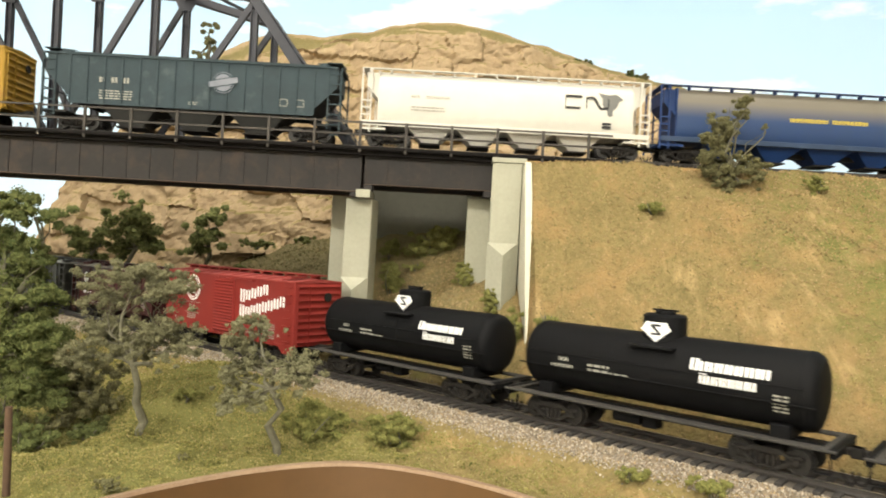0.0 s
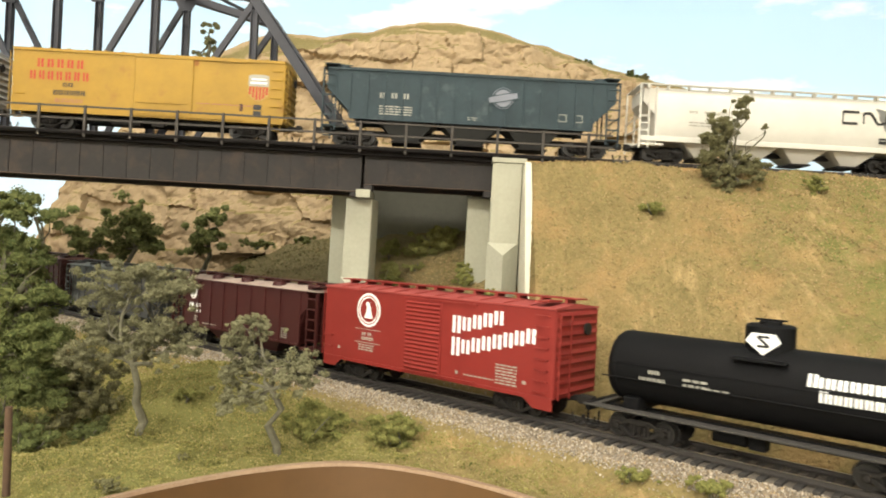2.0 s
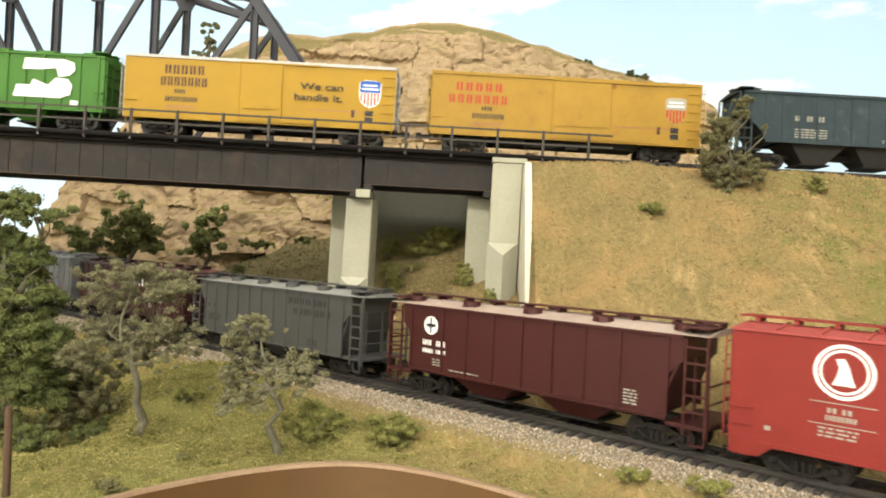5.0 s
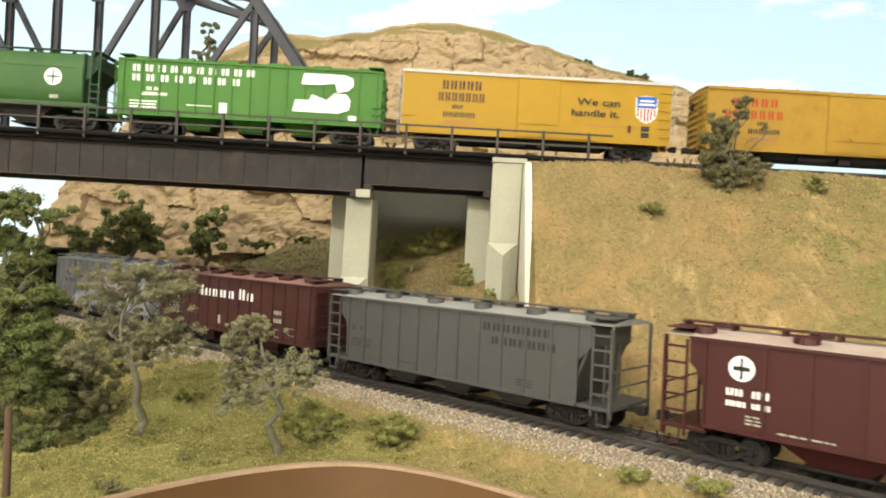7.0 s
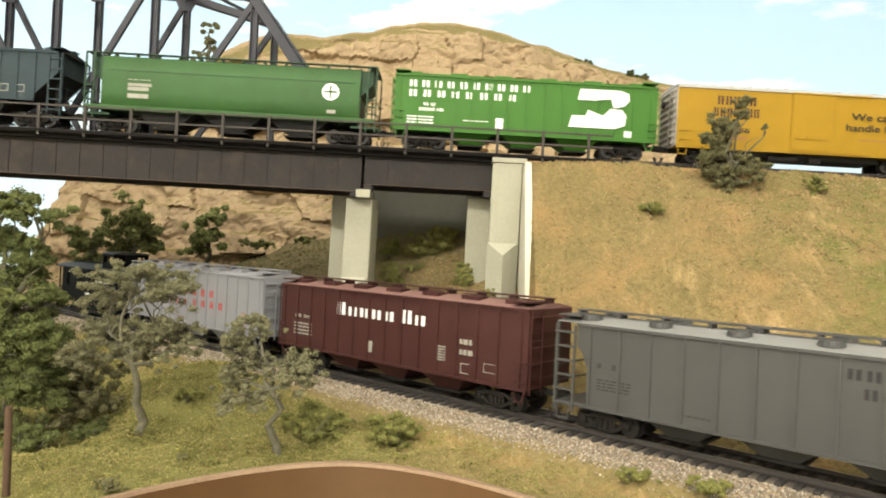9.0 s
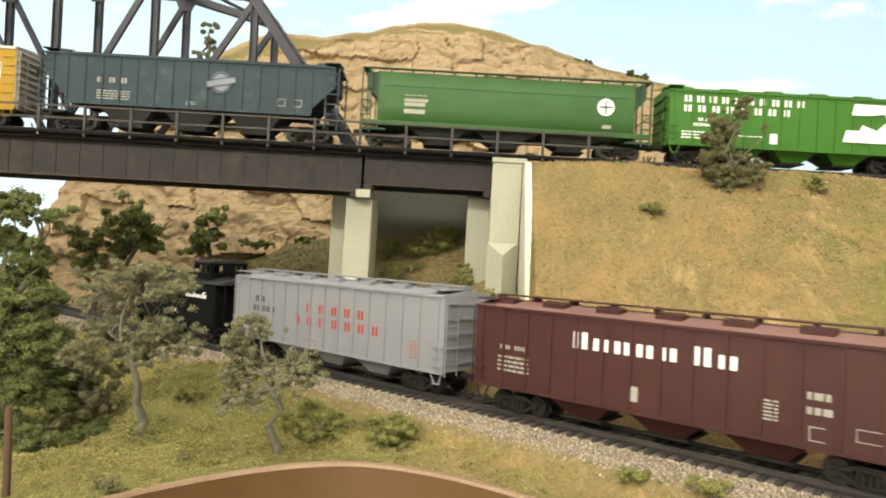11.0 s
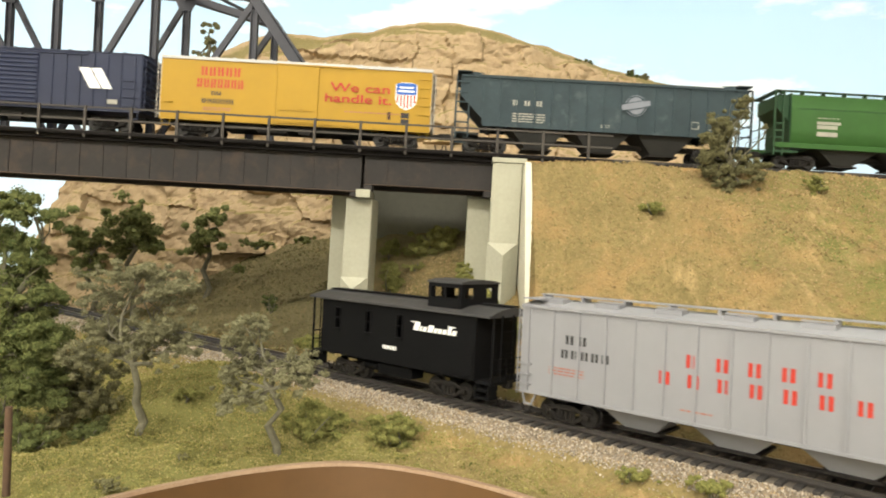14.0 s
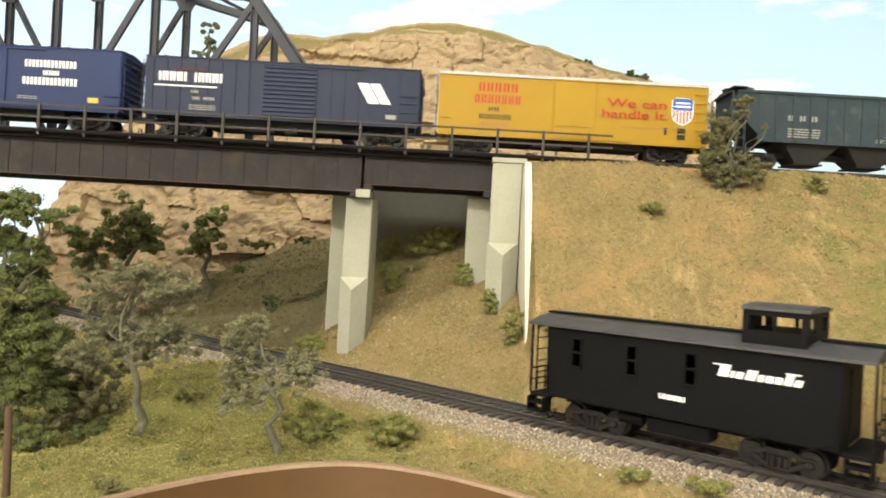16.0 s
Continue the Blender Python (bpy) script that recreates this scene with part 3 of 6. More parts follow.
def build_piers():
    def pier(x0, x1, y0, y1, zb, zt, name, label, slant=0.0, nz=None):
        p = thing(name, Matrix.Identity(4), label, "bridge pier")
        sh = Geo()
        vs = [(x0 - slant, y0, zb), (x1 - slant, y0, zb), (x1 + 0.25 - slant, y1, zb), (x0 + 0.25 - slant, y1, zb), (x0, y0, zt), (x1, y0, zt), (x1 + 0.25, y1, zt), (x0 + 0.25, y1, zt)]
        sh.add(vs, [(3, 2, 1, 0), (4, 5, 6, 7), (0, 1, 5, 4), (1, 2, 6, 5), (2, 3, 7, 6), (3, 0, 4, 7)])
        part("shaft", sh, M["concrete"], p, bevel=0.06)
        if nz:
            part("cutwater", nose(x0 - slant * 0.8, x1 - slant * 0.8, y0 - 0.002, zb, nz, 1.0, 0.8), M["concrete"], p)
        return p
    p = pier(-6.72, -4.92, 47.3, 49.3, -9.3, 3.36, "bridge_pier", "pale olive concrete bridge pier with a pointed cutwater", 0.18, -2.0)
    part("cap", Geo().box(-5.95, -5.0, 46.2, 49.2, 3.362, 3.9), M["concrete"], p, bevel=0.03)
    pier(-8.25, -6.85, 51.0, 53.0, -9.3, 4.3, "bridge_pier", "shaded olive concrete rear column of the bridge pier", 0.15)
    p = pier(1.55, 3.2, 48.6, 50.4, -9.3, 3.85, "bridge_pier", "pale concrete bridge seat column beside the abutment", 0.1)
    p = pier(3.0, 4.96, 45.5, 50.0, -9.5, 6.0, "abutment", "tall olive concrete abutment with a pointed cutwater", 0.2, 0.75)
    part("cap", Geo().box(2.95, 5.2, 45.4, 50.0, 6.002, 6.32), M["concrete"], p, bevel=0.03)
    w = thing("wing_wall", Matrix.Identity(4), "narrow pale concrete wing wall against the embankment", "wall")
    part("slab", Geo().add([(4.98, 38.6, -9.5), (5.66, 38.6, -9.5), (5.62, 46.5, -9.5), (4.98, 46.5, -9.5), (4.98, 44.6, 6.0), (5.42, 44.6, 6.0), (5.42, 46.5, 6.0), (4.98, 46.5, 6.0)], [(3, 2, 1, 0), (4, 5, 6, 7), (0, 1, 5, 4), (1, 2, 6, 5), (2, 3, 7, 6), (3, 0, 4, 7)]), M["wing"], w, bevel=0.06)
    r = thing("retaining_wall", Matrix.Identity(4), "grey-green retaining wall, its colour darkened for the shade below the bridge", "wall")
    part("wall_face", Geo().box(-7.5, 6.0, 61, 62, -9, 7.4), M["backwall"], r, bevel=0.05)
    part("coping", Geo().box(-7.7, 6.2, 60.8, 62.2, 7.402, 7.9), M["concrete"], r, bevel=0.05)


# back wall: darker than the concrete, shade below the bridge put into the colour
M["backwall"] = mat("shaded_olive_wall", (0.19, 0.187, 0.145), (0.15, 0.147, 0.115), 0.9, scale=4, fine=20)
M["handrail"] = mat("railing_grey", (0.054, 0.046, 0.038), (0.036, 0.031, 0.026), 0.8, scale=2, fine=30)
M["wing"] = mat("pale_concrete", (0.60, 0.58, 0.46), (0.48, 0.46, 0.36), 0.9, scale=2, fine=30)
# deck timber, near black: the shadow band above the girders is in its colour
M["deckshade"] = mat("shaded_timber", (0.016, 0.014, 0.013), (0.009, 0.008, 0.008), 0.9, scale=2, fine=30, spec=0.1)
M["rusty"] = mat("rusty_steel", (0.085, 0.05, 0.03), (0.045, 0.033, 0.026), 0.8, scale=1.5, fine=30)
M["truss"] = mat("truss_grey", (0.024, 0.026, 0.036), (0.016, 0.017, 0.025), 0.6, scale=3, fine=30)
build_bridge()
build_piers()


def build_truss():
    t = thing("truss_bridge", Matrix.Identity(4), "dark blue-grey steel through truss on the track behind", "bridge")
    X = [-45.0, -37.4, -29.9, -22.5, -15.0]
    Z = [18.6, 20.4, 20.8, 20.4, 18.4]
    zb = 6.6
    for y in (52.6, 58.8):
        sd = part("bottom_chord", Geo().box(-60, 2.6, y - 0.25, y + 0.25, zb - 0.5, zb + 0.2), M["truss"], t)
        for a in range(len(X) - 1):
            part("top_chord", Geo().bar((X[a], y, Z[a]), (X[a + 1], y, Z[a + 1]), 0.62, 0.62), M["truss"], t, bevel=0.03)
        part("end_post", Geo().bar((X[-1] - 0.1, y, Z[-1]), (-6.6, y, zb), 0.62, 0.75), M["truss"], t, bevel=0.03)
        part("end_post_cover", Geo().bar((X[-1] + 0.15, y, Z[-1] + 0.45), (-6.2, y, zb + 0.45), 0.85, 0.07), M["truss"], t)
        for x, z in zip(X, Z):
            v = part("vertical", Geo().box(x - 0.26, x - 0.18, y - 0.25, y + 0.25, zb, z).box(x + 0.18, x + 0.26, y - 0.25, y + 0.25, zb, z).box(x - 0.18, x + 0.18, y - 0.05, y + 0.05, zb, z), M["truss"], t)
            if x < -16:
                part("gusset", Geo().poly_y([(x - 0.9, z - 0.33), (x - 0.5, z - 1.2), (x + 0.5, z - 1.2), (x + 0.9, z - 0.33)], y - 0.315, y - 0.265), M["truss"], v)
        for (xa, za), (xb, zb2) in (((-22.5, 20.2), (-29.9, zb)), ((-15.0, 18.3), (-22.5, zb)), ((-37.4, 20.2), (-29.9, zb)), ((-45, 18.4), (-37.4, zb))):
            part("diagonal", Geo().bar((xa, y, za), (xb, y, zb2), 0.3, 0.46), M["truss"], t, bevel=0.02)
        part("gusset", Geo().poly_y([(-25.9, 12.2), (-26.9, 12.2), (-26.9, 13.0), (-26.3, 13.4)], y - 0.3, y + 0.3), M["truss"], sd)
    for x, z in zip(X, Z):
        part("strut", Geo().bar((x, 52.6, z), (x, 58.8, z), 0.4, 0.5), M["truss"], t)
    for a in range(len(X) - 1):
        part("brace", Geo().bar((X[a], 52.6, Z[a]), (X[a + 1], 58.8, Z[a + 1]), 0.2, 0.2), M["truss"], t)
        part("brace", Geo().bar((X[a], 58.8, Z[a]), (X[a + 1], 52.6, Z[a + 1]), 0.2, 0.2), M["truss"], t)
    part("strut", Geo().bar((-26.3, 58.8, 13.0), (-22.5, 58.8, 13.2), 0.15, 0.2), M["truss"], t)
    part("portal_brace", Geo().bar((-13.8, 52.6, 17.0), (-11.6, 58.8, 13.9), 0.25, 0.3).bar((-13.8, 58.8, 17.0), (-11.6, 52.6, 13.9), 0.25, 0.3), M["truss"], t)
    part("floor_deck", Geo().box(-60, 2.6, 52.9, 58.5, zb - 0.5, zb - 0.1), M["tie"], t)


build_truss()
# the ledge behind the upper line on which the truss ends
tagged(part("abutment_ledge", Geo().box(1.9, 6.0, 52, 60.6, -9, 5.9), M["concrete"]), "plain concrete block carrying the end of the truss", "abutment", kind="structure")


# ---- trees and bushes
def limb(g, a, b, r0, r1, bend=0.12, n=4):
    a, b = Vector(a), Vector(b)
    k = (b - a).length * bend
    mids = [a + (b - a) * i / n + (Vector((random.uniform(-k, k), random.uniform(-k, k), random.uniform(-k, k) * 0.5)) if 0 < i < n else Vector()) for i in range(n + 1)]
    base, m = len(g.v), 8
    d = (b - a).normalized()
    s = d.cross(Vector((0.31, 0.95, 0.05))).normalized()
    u = d.cross(s)
    for i in range(n + 1):
        r = (r0 + (r1 - r0) * i / n) * random.uniform(0.9, 1.1)
        g.v += [tuple(mids[i] + (s * math.cos(6.28319 * j / m) + u * math.sin(6.28319 * j / m)) * r) for j in range(m)]
    for i in range(n):
        g.f += [(base + i * m + j, base + i * m + (j + 1) % m, base + (i + 1) * m + (j + 1) % m, base + (i + 1) * m + j) for j in range(m)]
    return mids


def clump(g, c, r, rz):
    """The dense heart of a tuft: a small lumpy ball."""
    k, m = len(g.v), 6
    for i in range(1, 4):
        p = math.pi * i / 4
        for j in range(m):
            w = 6.28319 * (j + 0.5 * (i % 2)) / m
            f = random.uniform(0.75, 1.15)
            g.v.append((c.x + r * f * math.sin(p) * math.cos(w), c.y + r * f * math.sin(p) * math.sin(w), c.z + rz * f * math.cos(p)))
    g.v += [(c.x, c.y, c.z + rz), (c.x, c.y, c.z - rz)]
    for i in range(2):
        g.f += [(k + i * m + j, k + i * m + (j + 1) % m, k + (i + 1) * m + (j + 1) % m, k + (i + 1) * m + j) for j in range(m)]
    g.f += [(k + 18, k + (j + 1) % m, k + j) for j in range(m)] + [(k + 19, k + 12 + j, k + 12 + (j + 1) % m) for j in range(m)]


def leaf_flake(g, c, nrm, r):
    """A small three-sided leaf bunch that faces outwards from its tuft."""
    a = (nrm + Vector((random.gauss(0, 0.45), random.gauss(0, 0.45), random.gauss(0, 0.45)))).normalized()
    b = a.orthogonal().normalized()
    d = a.cross(b)
    w = random.uniform(0, 6.28)
    b, d = b * math.cos(w) + d * math.sin(w), d * math.cos(w) - b * math.sin(w)
    k = len(g.v)
    g.v += [tuple(c + b * r * 1.2), tuple(c - b * r * 0.5 + d * r * 0.8), tuple(c - b * r * 0.5 - d * r * 0.8), tuple(c + a * r * 0.5)]
    g.f += [(k, k + 1, k + 3), (k + 1, k + 2, k + 3), (k + 2, k, k + 3)]


def foliage(g, c, rx, rz, n, size, droop=0.0, core=0.7, tight=1.0):
    """Leaves gathered round dense uneven tufts inside a flattened ball."""
    c = Vector(c)
    n = int(n * 5.6)
    size = size * 0.68
    count = max(6, int(n / (100 * tight ** 1.6)))
    tufts = []
    for _ in range(count):
        d = Vector((random.gauss(0, 0.5), random.gauss(0, 0.5), random.gauss(0, 0.52)))
        q = c + Vector((d.x * rx, d.y * rx, d.z * rz))
        q.z -= droop * abs(random.gauss(0, 1)) * d.length
        r = min(rx, rz * 1.4) * random.uniform(0.2, 0.42) * tight
        tufts.append((q, r, r * random.uniform(0.6, 0.85)))
        if core:
            clump(g, q, r * core, r * core * 0.7)
    for _ in range(n):
        q, r, rr = random.choice(tufts)
        v = Vector((random.gauss(0, 1), random.gauss(0, 1), random.gauss(0, 1) + 0.25)).normalized()
        f = random.uniform(0.7, 1.12) if random.random() < 0.85 else random.uniform(1.1, 1.6)
        leaf_flake(g, q + Vector((v.x * r * f, v.y * r * f, v.z * rr * f)), v, size * random.uniform(0.6, 1.35))


def tree(base, fork, clumps, leaf, size, label, r=0.25, category="tree", dens=1.0, droop=0.0):
    """base, fork: where the trunk stands and where it divides; clumps: (x, y, z, radius, half height, leaves)."""
    t = thing("tree", Matrix.Identity(4), label, category)
    tr, cr = Geo(), Geo()
    limb(tr, base, fork, r, r * 0.7, 0.13)
    for x, y, z, rx, rz, n in clumps:
        end = (x, y, z - rz * 0.1)
        pts = limb(tr, fork, end, r * 0.55, r * 0.14, 0.16)
        for _ in range(3):
            q = pts[random.choice((2, 3))]
            limb(tr, q, (x + random.uniform(-1, 1) * rx * 0.8, y + random.uniform(-1, 1) * rx * 0.8, z + random.uniform(-0.6, 0.8) * rz), r * 0.16, r * 0.05, 0.15, 3)
        foliage(cr, (x, y, z), rx, rz, int(n * dens), size, droop, *((0.55, 0.62) if leaf == "leaf_grey" else (0.7, 0.85)))
    part("trunk", tr, M["bark"], t, "grey-brown trunk and branches", smooth=True)
    ob = new("crown", raw("crown", cr, M[leaf]))
    ob.parent = t
    return t


def build_trees():
    tree((-13.43, 31.4, -9.05), (-13.68, 31.4, -5.69),
         [(-13.5, 31.4, -1.7, 2.03, 0.61, 900), (-15.09, 31.9, -2.61, 1.27, 0.76, 450), (-12.04, 31.0, -2.17, 1.07, 0.76, 420), (-15.18, 32.0, -4.44, 1.42, 0.86, 620), (-12.24, 30.8, -4.16, 1.42, 0.81, 620), (-16.06, 31.8, -5.48, 1.17, 0.66, 380), (-14.07, 32.2, -4.98, 1.53, 0.66, 420), (-11.14, 30.6, -4.7, 0.76, 0.46, 200)],
         'leaf_grey', 0.085, 'grey-green spreading oak with a bare forked trunk', 0.21, droop=0.12)
    tree((-6.48, 29.1, -8.88), (-6.87, 29.1, -6.06),
         [(-7.59, 29.1, -3.27, 1.04, 0.38, 330), (-8.37, 29.5, -4.18, 0.85, 0.61, 330), (-8.39, 29.4, -5.6, 0.8, 0.8, 380), (-7.43, 28.6, -6.34, 1.08, 0.47, 330), (-5.7, 28.9, -5.15, 1.04, 0.71, 500), (-7.67, 29.7, -5.02, 0.85, 0.52, 240), (-8.49, 29.1, -6.61, 0.57, 0.47, 160)],
         'leaf_grey', 0.085, 'small sparse grey-green tree with a twisted trunk', 0.18, droop=0.1)
    tree((-20.97, 33.0, -10.73), (-20.97, 33.0, -5.09),
         [(-20.48, 33.0, 1.29, 1.12, 0.69, 500), (-19.16, 32.7, 0.8, 1.18, 0.53, 380), (-20.92, 33.4, -0.27, 1.5, 0.8, 620), (-19.43, 33.0, -1.15, 1.07, 0.64, 380), (-20.62, 33.3, -2.42, 1.6, 0.91, 760), (-18.67, 33.0, -2.85, 0.96, 0.59, 300), (-19.94, 33.0, -4.24, 1.71, 1.07, 900), (-18.34, 32.6, -4.92, 1.18, 0.8, 420), (-20.29, 33.3, -6.44, 1.6, 1.07, 760), (-18.97, 33.0, -7.67, 1.6, 0.91, 620), (-20.78, 33.0, -8.82, 1.34, 0.8, 300)],
         'leaf_tall', 0.11, 'tall leafy green tree beside the lower track', 0.4, droop=0.0)
    tree((-18.37, 35.0, -9.6), (-18.44, 35.0, -7.77),
         [(-18.72, 35.0, -7.78, 1.7, 0.85, 620), (-17.6, 35.5, -6.97, 1.42, 0.74, 480), (-18.27, 35.3, -8.68, 1.81, 0.74, 520), (-19.69, 35.6, -6.51, 1.13, 0.74, 320), (-16.73, 35.0, -7.97, 1.13, 0.57, 260)],
         'leaf_olive', 0.1, 'low olive green shrub thicket on the slope', 0.16, droop=0.0)
    tree((17.89, 43.5, 4.21), (17.65, 43.5, 5.81),
         [(18.16, 43.5, 10.03, 0.53, 0.77, 230), (17.99, 43.5, 9.25, 0.49, 0.42, 140), (18.43, 43.5, 10.4, 0.32, 0.35, 60), (17.1, 43.5, 8.71, 0.85, 0.63, 330), (16.36, 43.5, 7.9, 0.7, 0.7, 300), (17.29, 43.5, 7.59, 0.7, 0.7, 300), (16.83, 43.5, 6.72, 0.92, 0.63, 360), (16.38, 43.5, 5.71, 0.63, 0.63, 240), (17.42, 43.3, 5.95, 0.85, 0.7, 360), (18.32, 43.5, 6.51, 0.53, 0.63, 220), (19.09, 43.1, 5.94, 0.74, 0.63, 320), (17.36, 43.2, 4.88, 0.7, 0.42, 200), (18.43, 43.1, 5.07, 0.92, 0.32, 220), (19.77, 43.5, 8.77, 0.42, 0.14, 50)],
         'leaf_olive', 0.1, 'grey-green juniper-like tree on the embankment', 0.16, droop=0.0)
    tree((-34.85, 70, -8.2), (-35.11, 70, -2.99),
         [(-35.45, 70, -0.86, 1.59, 1.7, 380), (-34.45, 70, -0.41, 0.79, 0.91, 120), (-35.23, 70, -3.0, 1.02, 1.13, 200)],
         'leaf_cliff', 0.27, 'bushy dark green tree at the foot of the cliff', 0.3, droop=0.0)
    tree((-30.7, 70, -8.22), (-30.78, 70, -1.09),
         [(-31.01, 70, 1.17, 2.38, 1.7, 520), (-29.56, 70, -0.58, 1.47, 0.91, 240), (-31.92, 70, -1.14, 1.47, 1.13, 240), (-30.69, 70, 2.77, 0.68, 0.57, 80)],
         'leaf_cliff', 0.27, 'bushy dark green tree at the foot of the cliff', 0.3, droop=0.0)
    tree((-24.33, 72, -6.09), (-24.24, 72, -0.19),
         [(-24.63, 72, 0.49, 1.75, 1.63, 420), (-23.38, 72, 2.48, 1.28, 1.05, 200), (-25.55, 72, -0.83, 1.05, 0.82, 150)],
         'leaf_cliff', 0.27, 'bushy dark green tree at the foot of the cliff', 0.3, droop=0.0)
    tree((-29.06, 84, 21.34), (-29.3, 84, 23.58),
         [(-29.27, 84, 25.46, 0.75, 0.82, 110), (-29.47, 84, 23.95, 0.82, 0.68, 90), (-30.48, 84, 22.41, 0.95, 0.54, 90), (-28.26, 84, 22.99, 0.54, 0.41, 40)],
         'leaf_olive', 0.28, 'thin olive tree on the hill behind the truss', 0.35, droop=0.0)


def bush(x, y, z, rx, rz, n, leaf, size):
    """A rounded shrub about rx wide and rz high on each side of its middle."""
    b = thing("bush", Matrix.Identity(4), "rounded clump of green lichen and foam leaves" if leaf == "leaf_mid" else "dark leafy bush on dry ground", "bush")
    st, g = Geo(), Geo()
    for _ in range(4):
        limb(st, (x, y, z - rz * 1.1), (x + random.uniform(-0.6, 0.6) * rx, y + random.uniform(-0.5, 0.5) * rx, z + rz * 0.5), 0.05, 0.02, 0.2, 3)
    for _ in range(4):
        foliage(g, (x + random.uniform(-0.5, 0.5) * rx, y + random.uniform(-0.3, 0.3) * rx, z + random.uniform(-0.5, 0.4) * rz), rx * random.uniform(0.4, 0.75), rz * random.uniform(0.5, 0.8), int(n * 0.45), size)
    part("stem", st, M["bark"], b)
    c = new("leaves", raw("leaves", g, M[leaf]))
    c.parent = b


def build_bushes():
    bush(-5.58, 31.75, -7.94, 1.59, 0.77, 1150, 'leaf_mid', 0.07)
    bush(-1.86, 32.15, -8.46, 1.46, 0.68, 1000, 'leaf_mid', 0.07)
    bush(7.6, 26.55, -8.06, 0.77, 0.26, 420, 'leaf_mid', 0.06)
    bush(9.91, 24.65, -7.91, 0.8, 0.36, 460, 'leaf_mid', 0.06)
    bush(12.34, 41.75, 3.23, 0.81, 0.44, 520, 'leaf_mid', 0.08)
    bush(22.72, 42.65, 5.15, 0.69, 0.48, 380, 'leaf_mid', 0.08)
    bush(5.87, 38.85, -3.49, 0.82, 0.5, 380, 'leaf_mid', 0.08)
    bush(3.34, 44.75, -2.95, 0.72, 0.8, 700, 'leaf_mid', 0.09)
    bush(4.22, 40.95, -4.24, 0.73, 1.13, 900, 'leaf_mid', 0.09)
    bush(-8.84, 49.65, -6.84, 1.37, 0.68, 600, 'leaf_mid', 0.09)
    bush(-3.88, 52.35, -2.12, 1.19, 1.44, 900, 'leaf_mid', 0.1)
    bush(1.58, 48.85, -1.5, 0.71, 0.95, 600, 'leaf_mid', 0.1)
    bush(-0.87, 54.75, 0.77, 2.04, 1.15, 700, 'leaf_mid', 0.13)
    bush(-4.31, 56.65, 0.08, 1.38, 1.01, 420, 'leaf_mid', 0.13)
    bush(-2.05, 53.35, -1.12, 0.78, 0.43, 160, 'leaf_mid', 0.1)
    bush(-13.28, 54.85, -4.57, 0.62, 0.8, 220, 'leaf_dark', 0.11)
    bush(-18.64, 70.0, -0.07, 1.93, 0.45, 240, 'leaf_cliff', 0.18)
    bush(-13.18, 68.0, 0.55, 1.43, 0.39, 200, 'leaf_cliff', 0.18)
    bush(-18.75, 64, -2.37, 0.83, 0.41, 120, 'leaf_cliff', 0.14)
    bush(-16.92, 33.85, -9.44, 1.64, 0.49, 620, 'leaf_tall', 0.08)
    bush(-17.71, 30.55, -9.08, 1.39, 0.59, 620, 'leaf_tall', 0.08)
    bush(-12.44, 34.85, -7.74, 0.85, 0.34, 260, 'leaf_mid', 0.07)
    bush(18.09, 97.0, 27.1, 1.57, 0.55, 160, 'leaf_dark', 0.22)
    bush(20.66, 97.0, 26.12, 1.26, 0.47, 130, 'leaf_dark', 0.22)
    bush(25.08, 97.0, 25.7, 0.94, 0.63, 140, 'leaf_dark', 0.22)
    bush(26.82, 97, 25.55, 0.94, 0.39, 90, 'leaf_olive', 0.22)
    bush(18.36, 92, 23.89, 1.19, 0.37, 110, 'leaf_mid', 0.22)
    bush(-4.71, 95.0, 28.27, 2.31, 0.46, 160, 'leaf_olive', 0.22)
    bush(-10.88, 95.0, 28.44, 1.23, 0.38, 90, 'leaf_olive', 0.22)
    bush(-10.33, 28.65, -8.92, 0.28, 0.14, 90, 'leaf_olive', 0.06)
    bush(-11.43, 24.65, -8.75, 0.64, 0.2, 260, 'leaf_olive', 0.06)
    bush(-4.27, 35.35, -8.75, 0.29, 0.14, 60, 'leaf_olive', 0.05)
    bush(-0.56, 27.55, -8.91, 0.2, 0.09, 50, 'leaf_olive', 0.05)
    p = thing("fence_post", Matrix.Identity(4), "weathered rusty brown post standing in the grass", "post")
    x, y, z = -14.28, 23.5, -8.38
    part("pole", Geo().tube((x, y, z - 0.5), (x - 0.05, y, z + 2.5), 0.13, 0.12, 9), M["post"], p, smooth=True)


build_trees()
build_bushes()

# ---- rolling stock: x along the car, y across (negative side faces the room), z up from the rail heads
def paint(name, c, dirt=0.25, rough=0.55, c3=None, spec=0.3):
    return mat(name, c, tuple(v * (1 - dirt) for v in c), rough, scale=3, fine=30, bump=0.06, amount=0.35, c3=c3, patch=0.66, spec=spec)


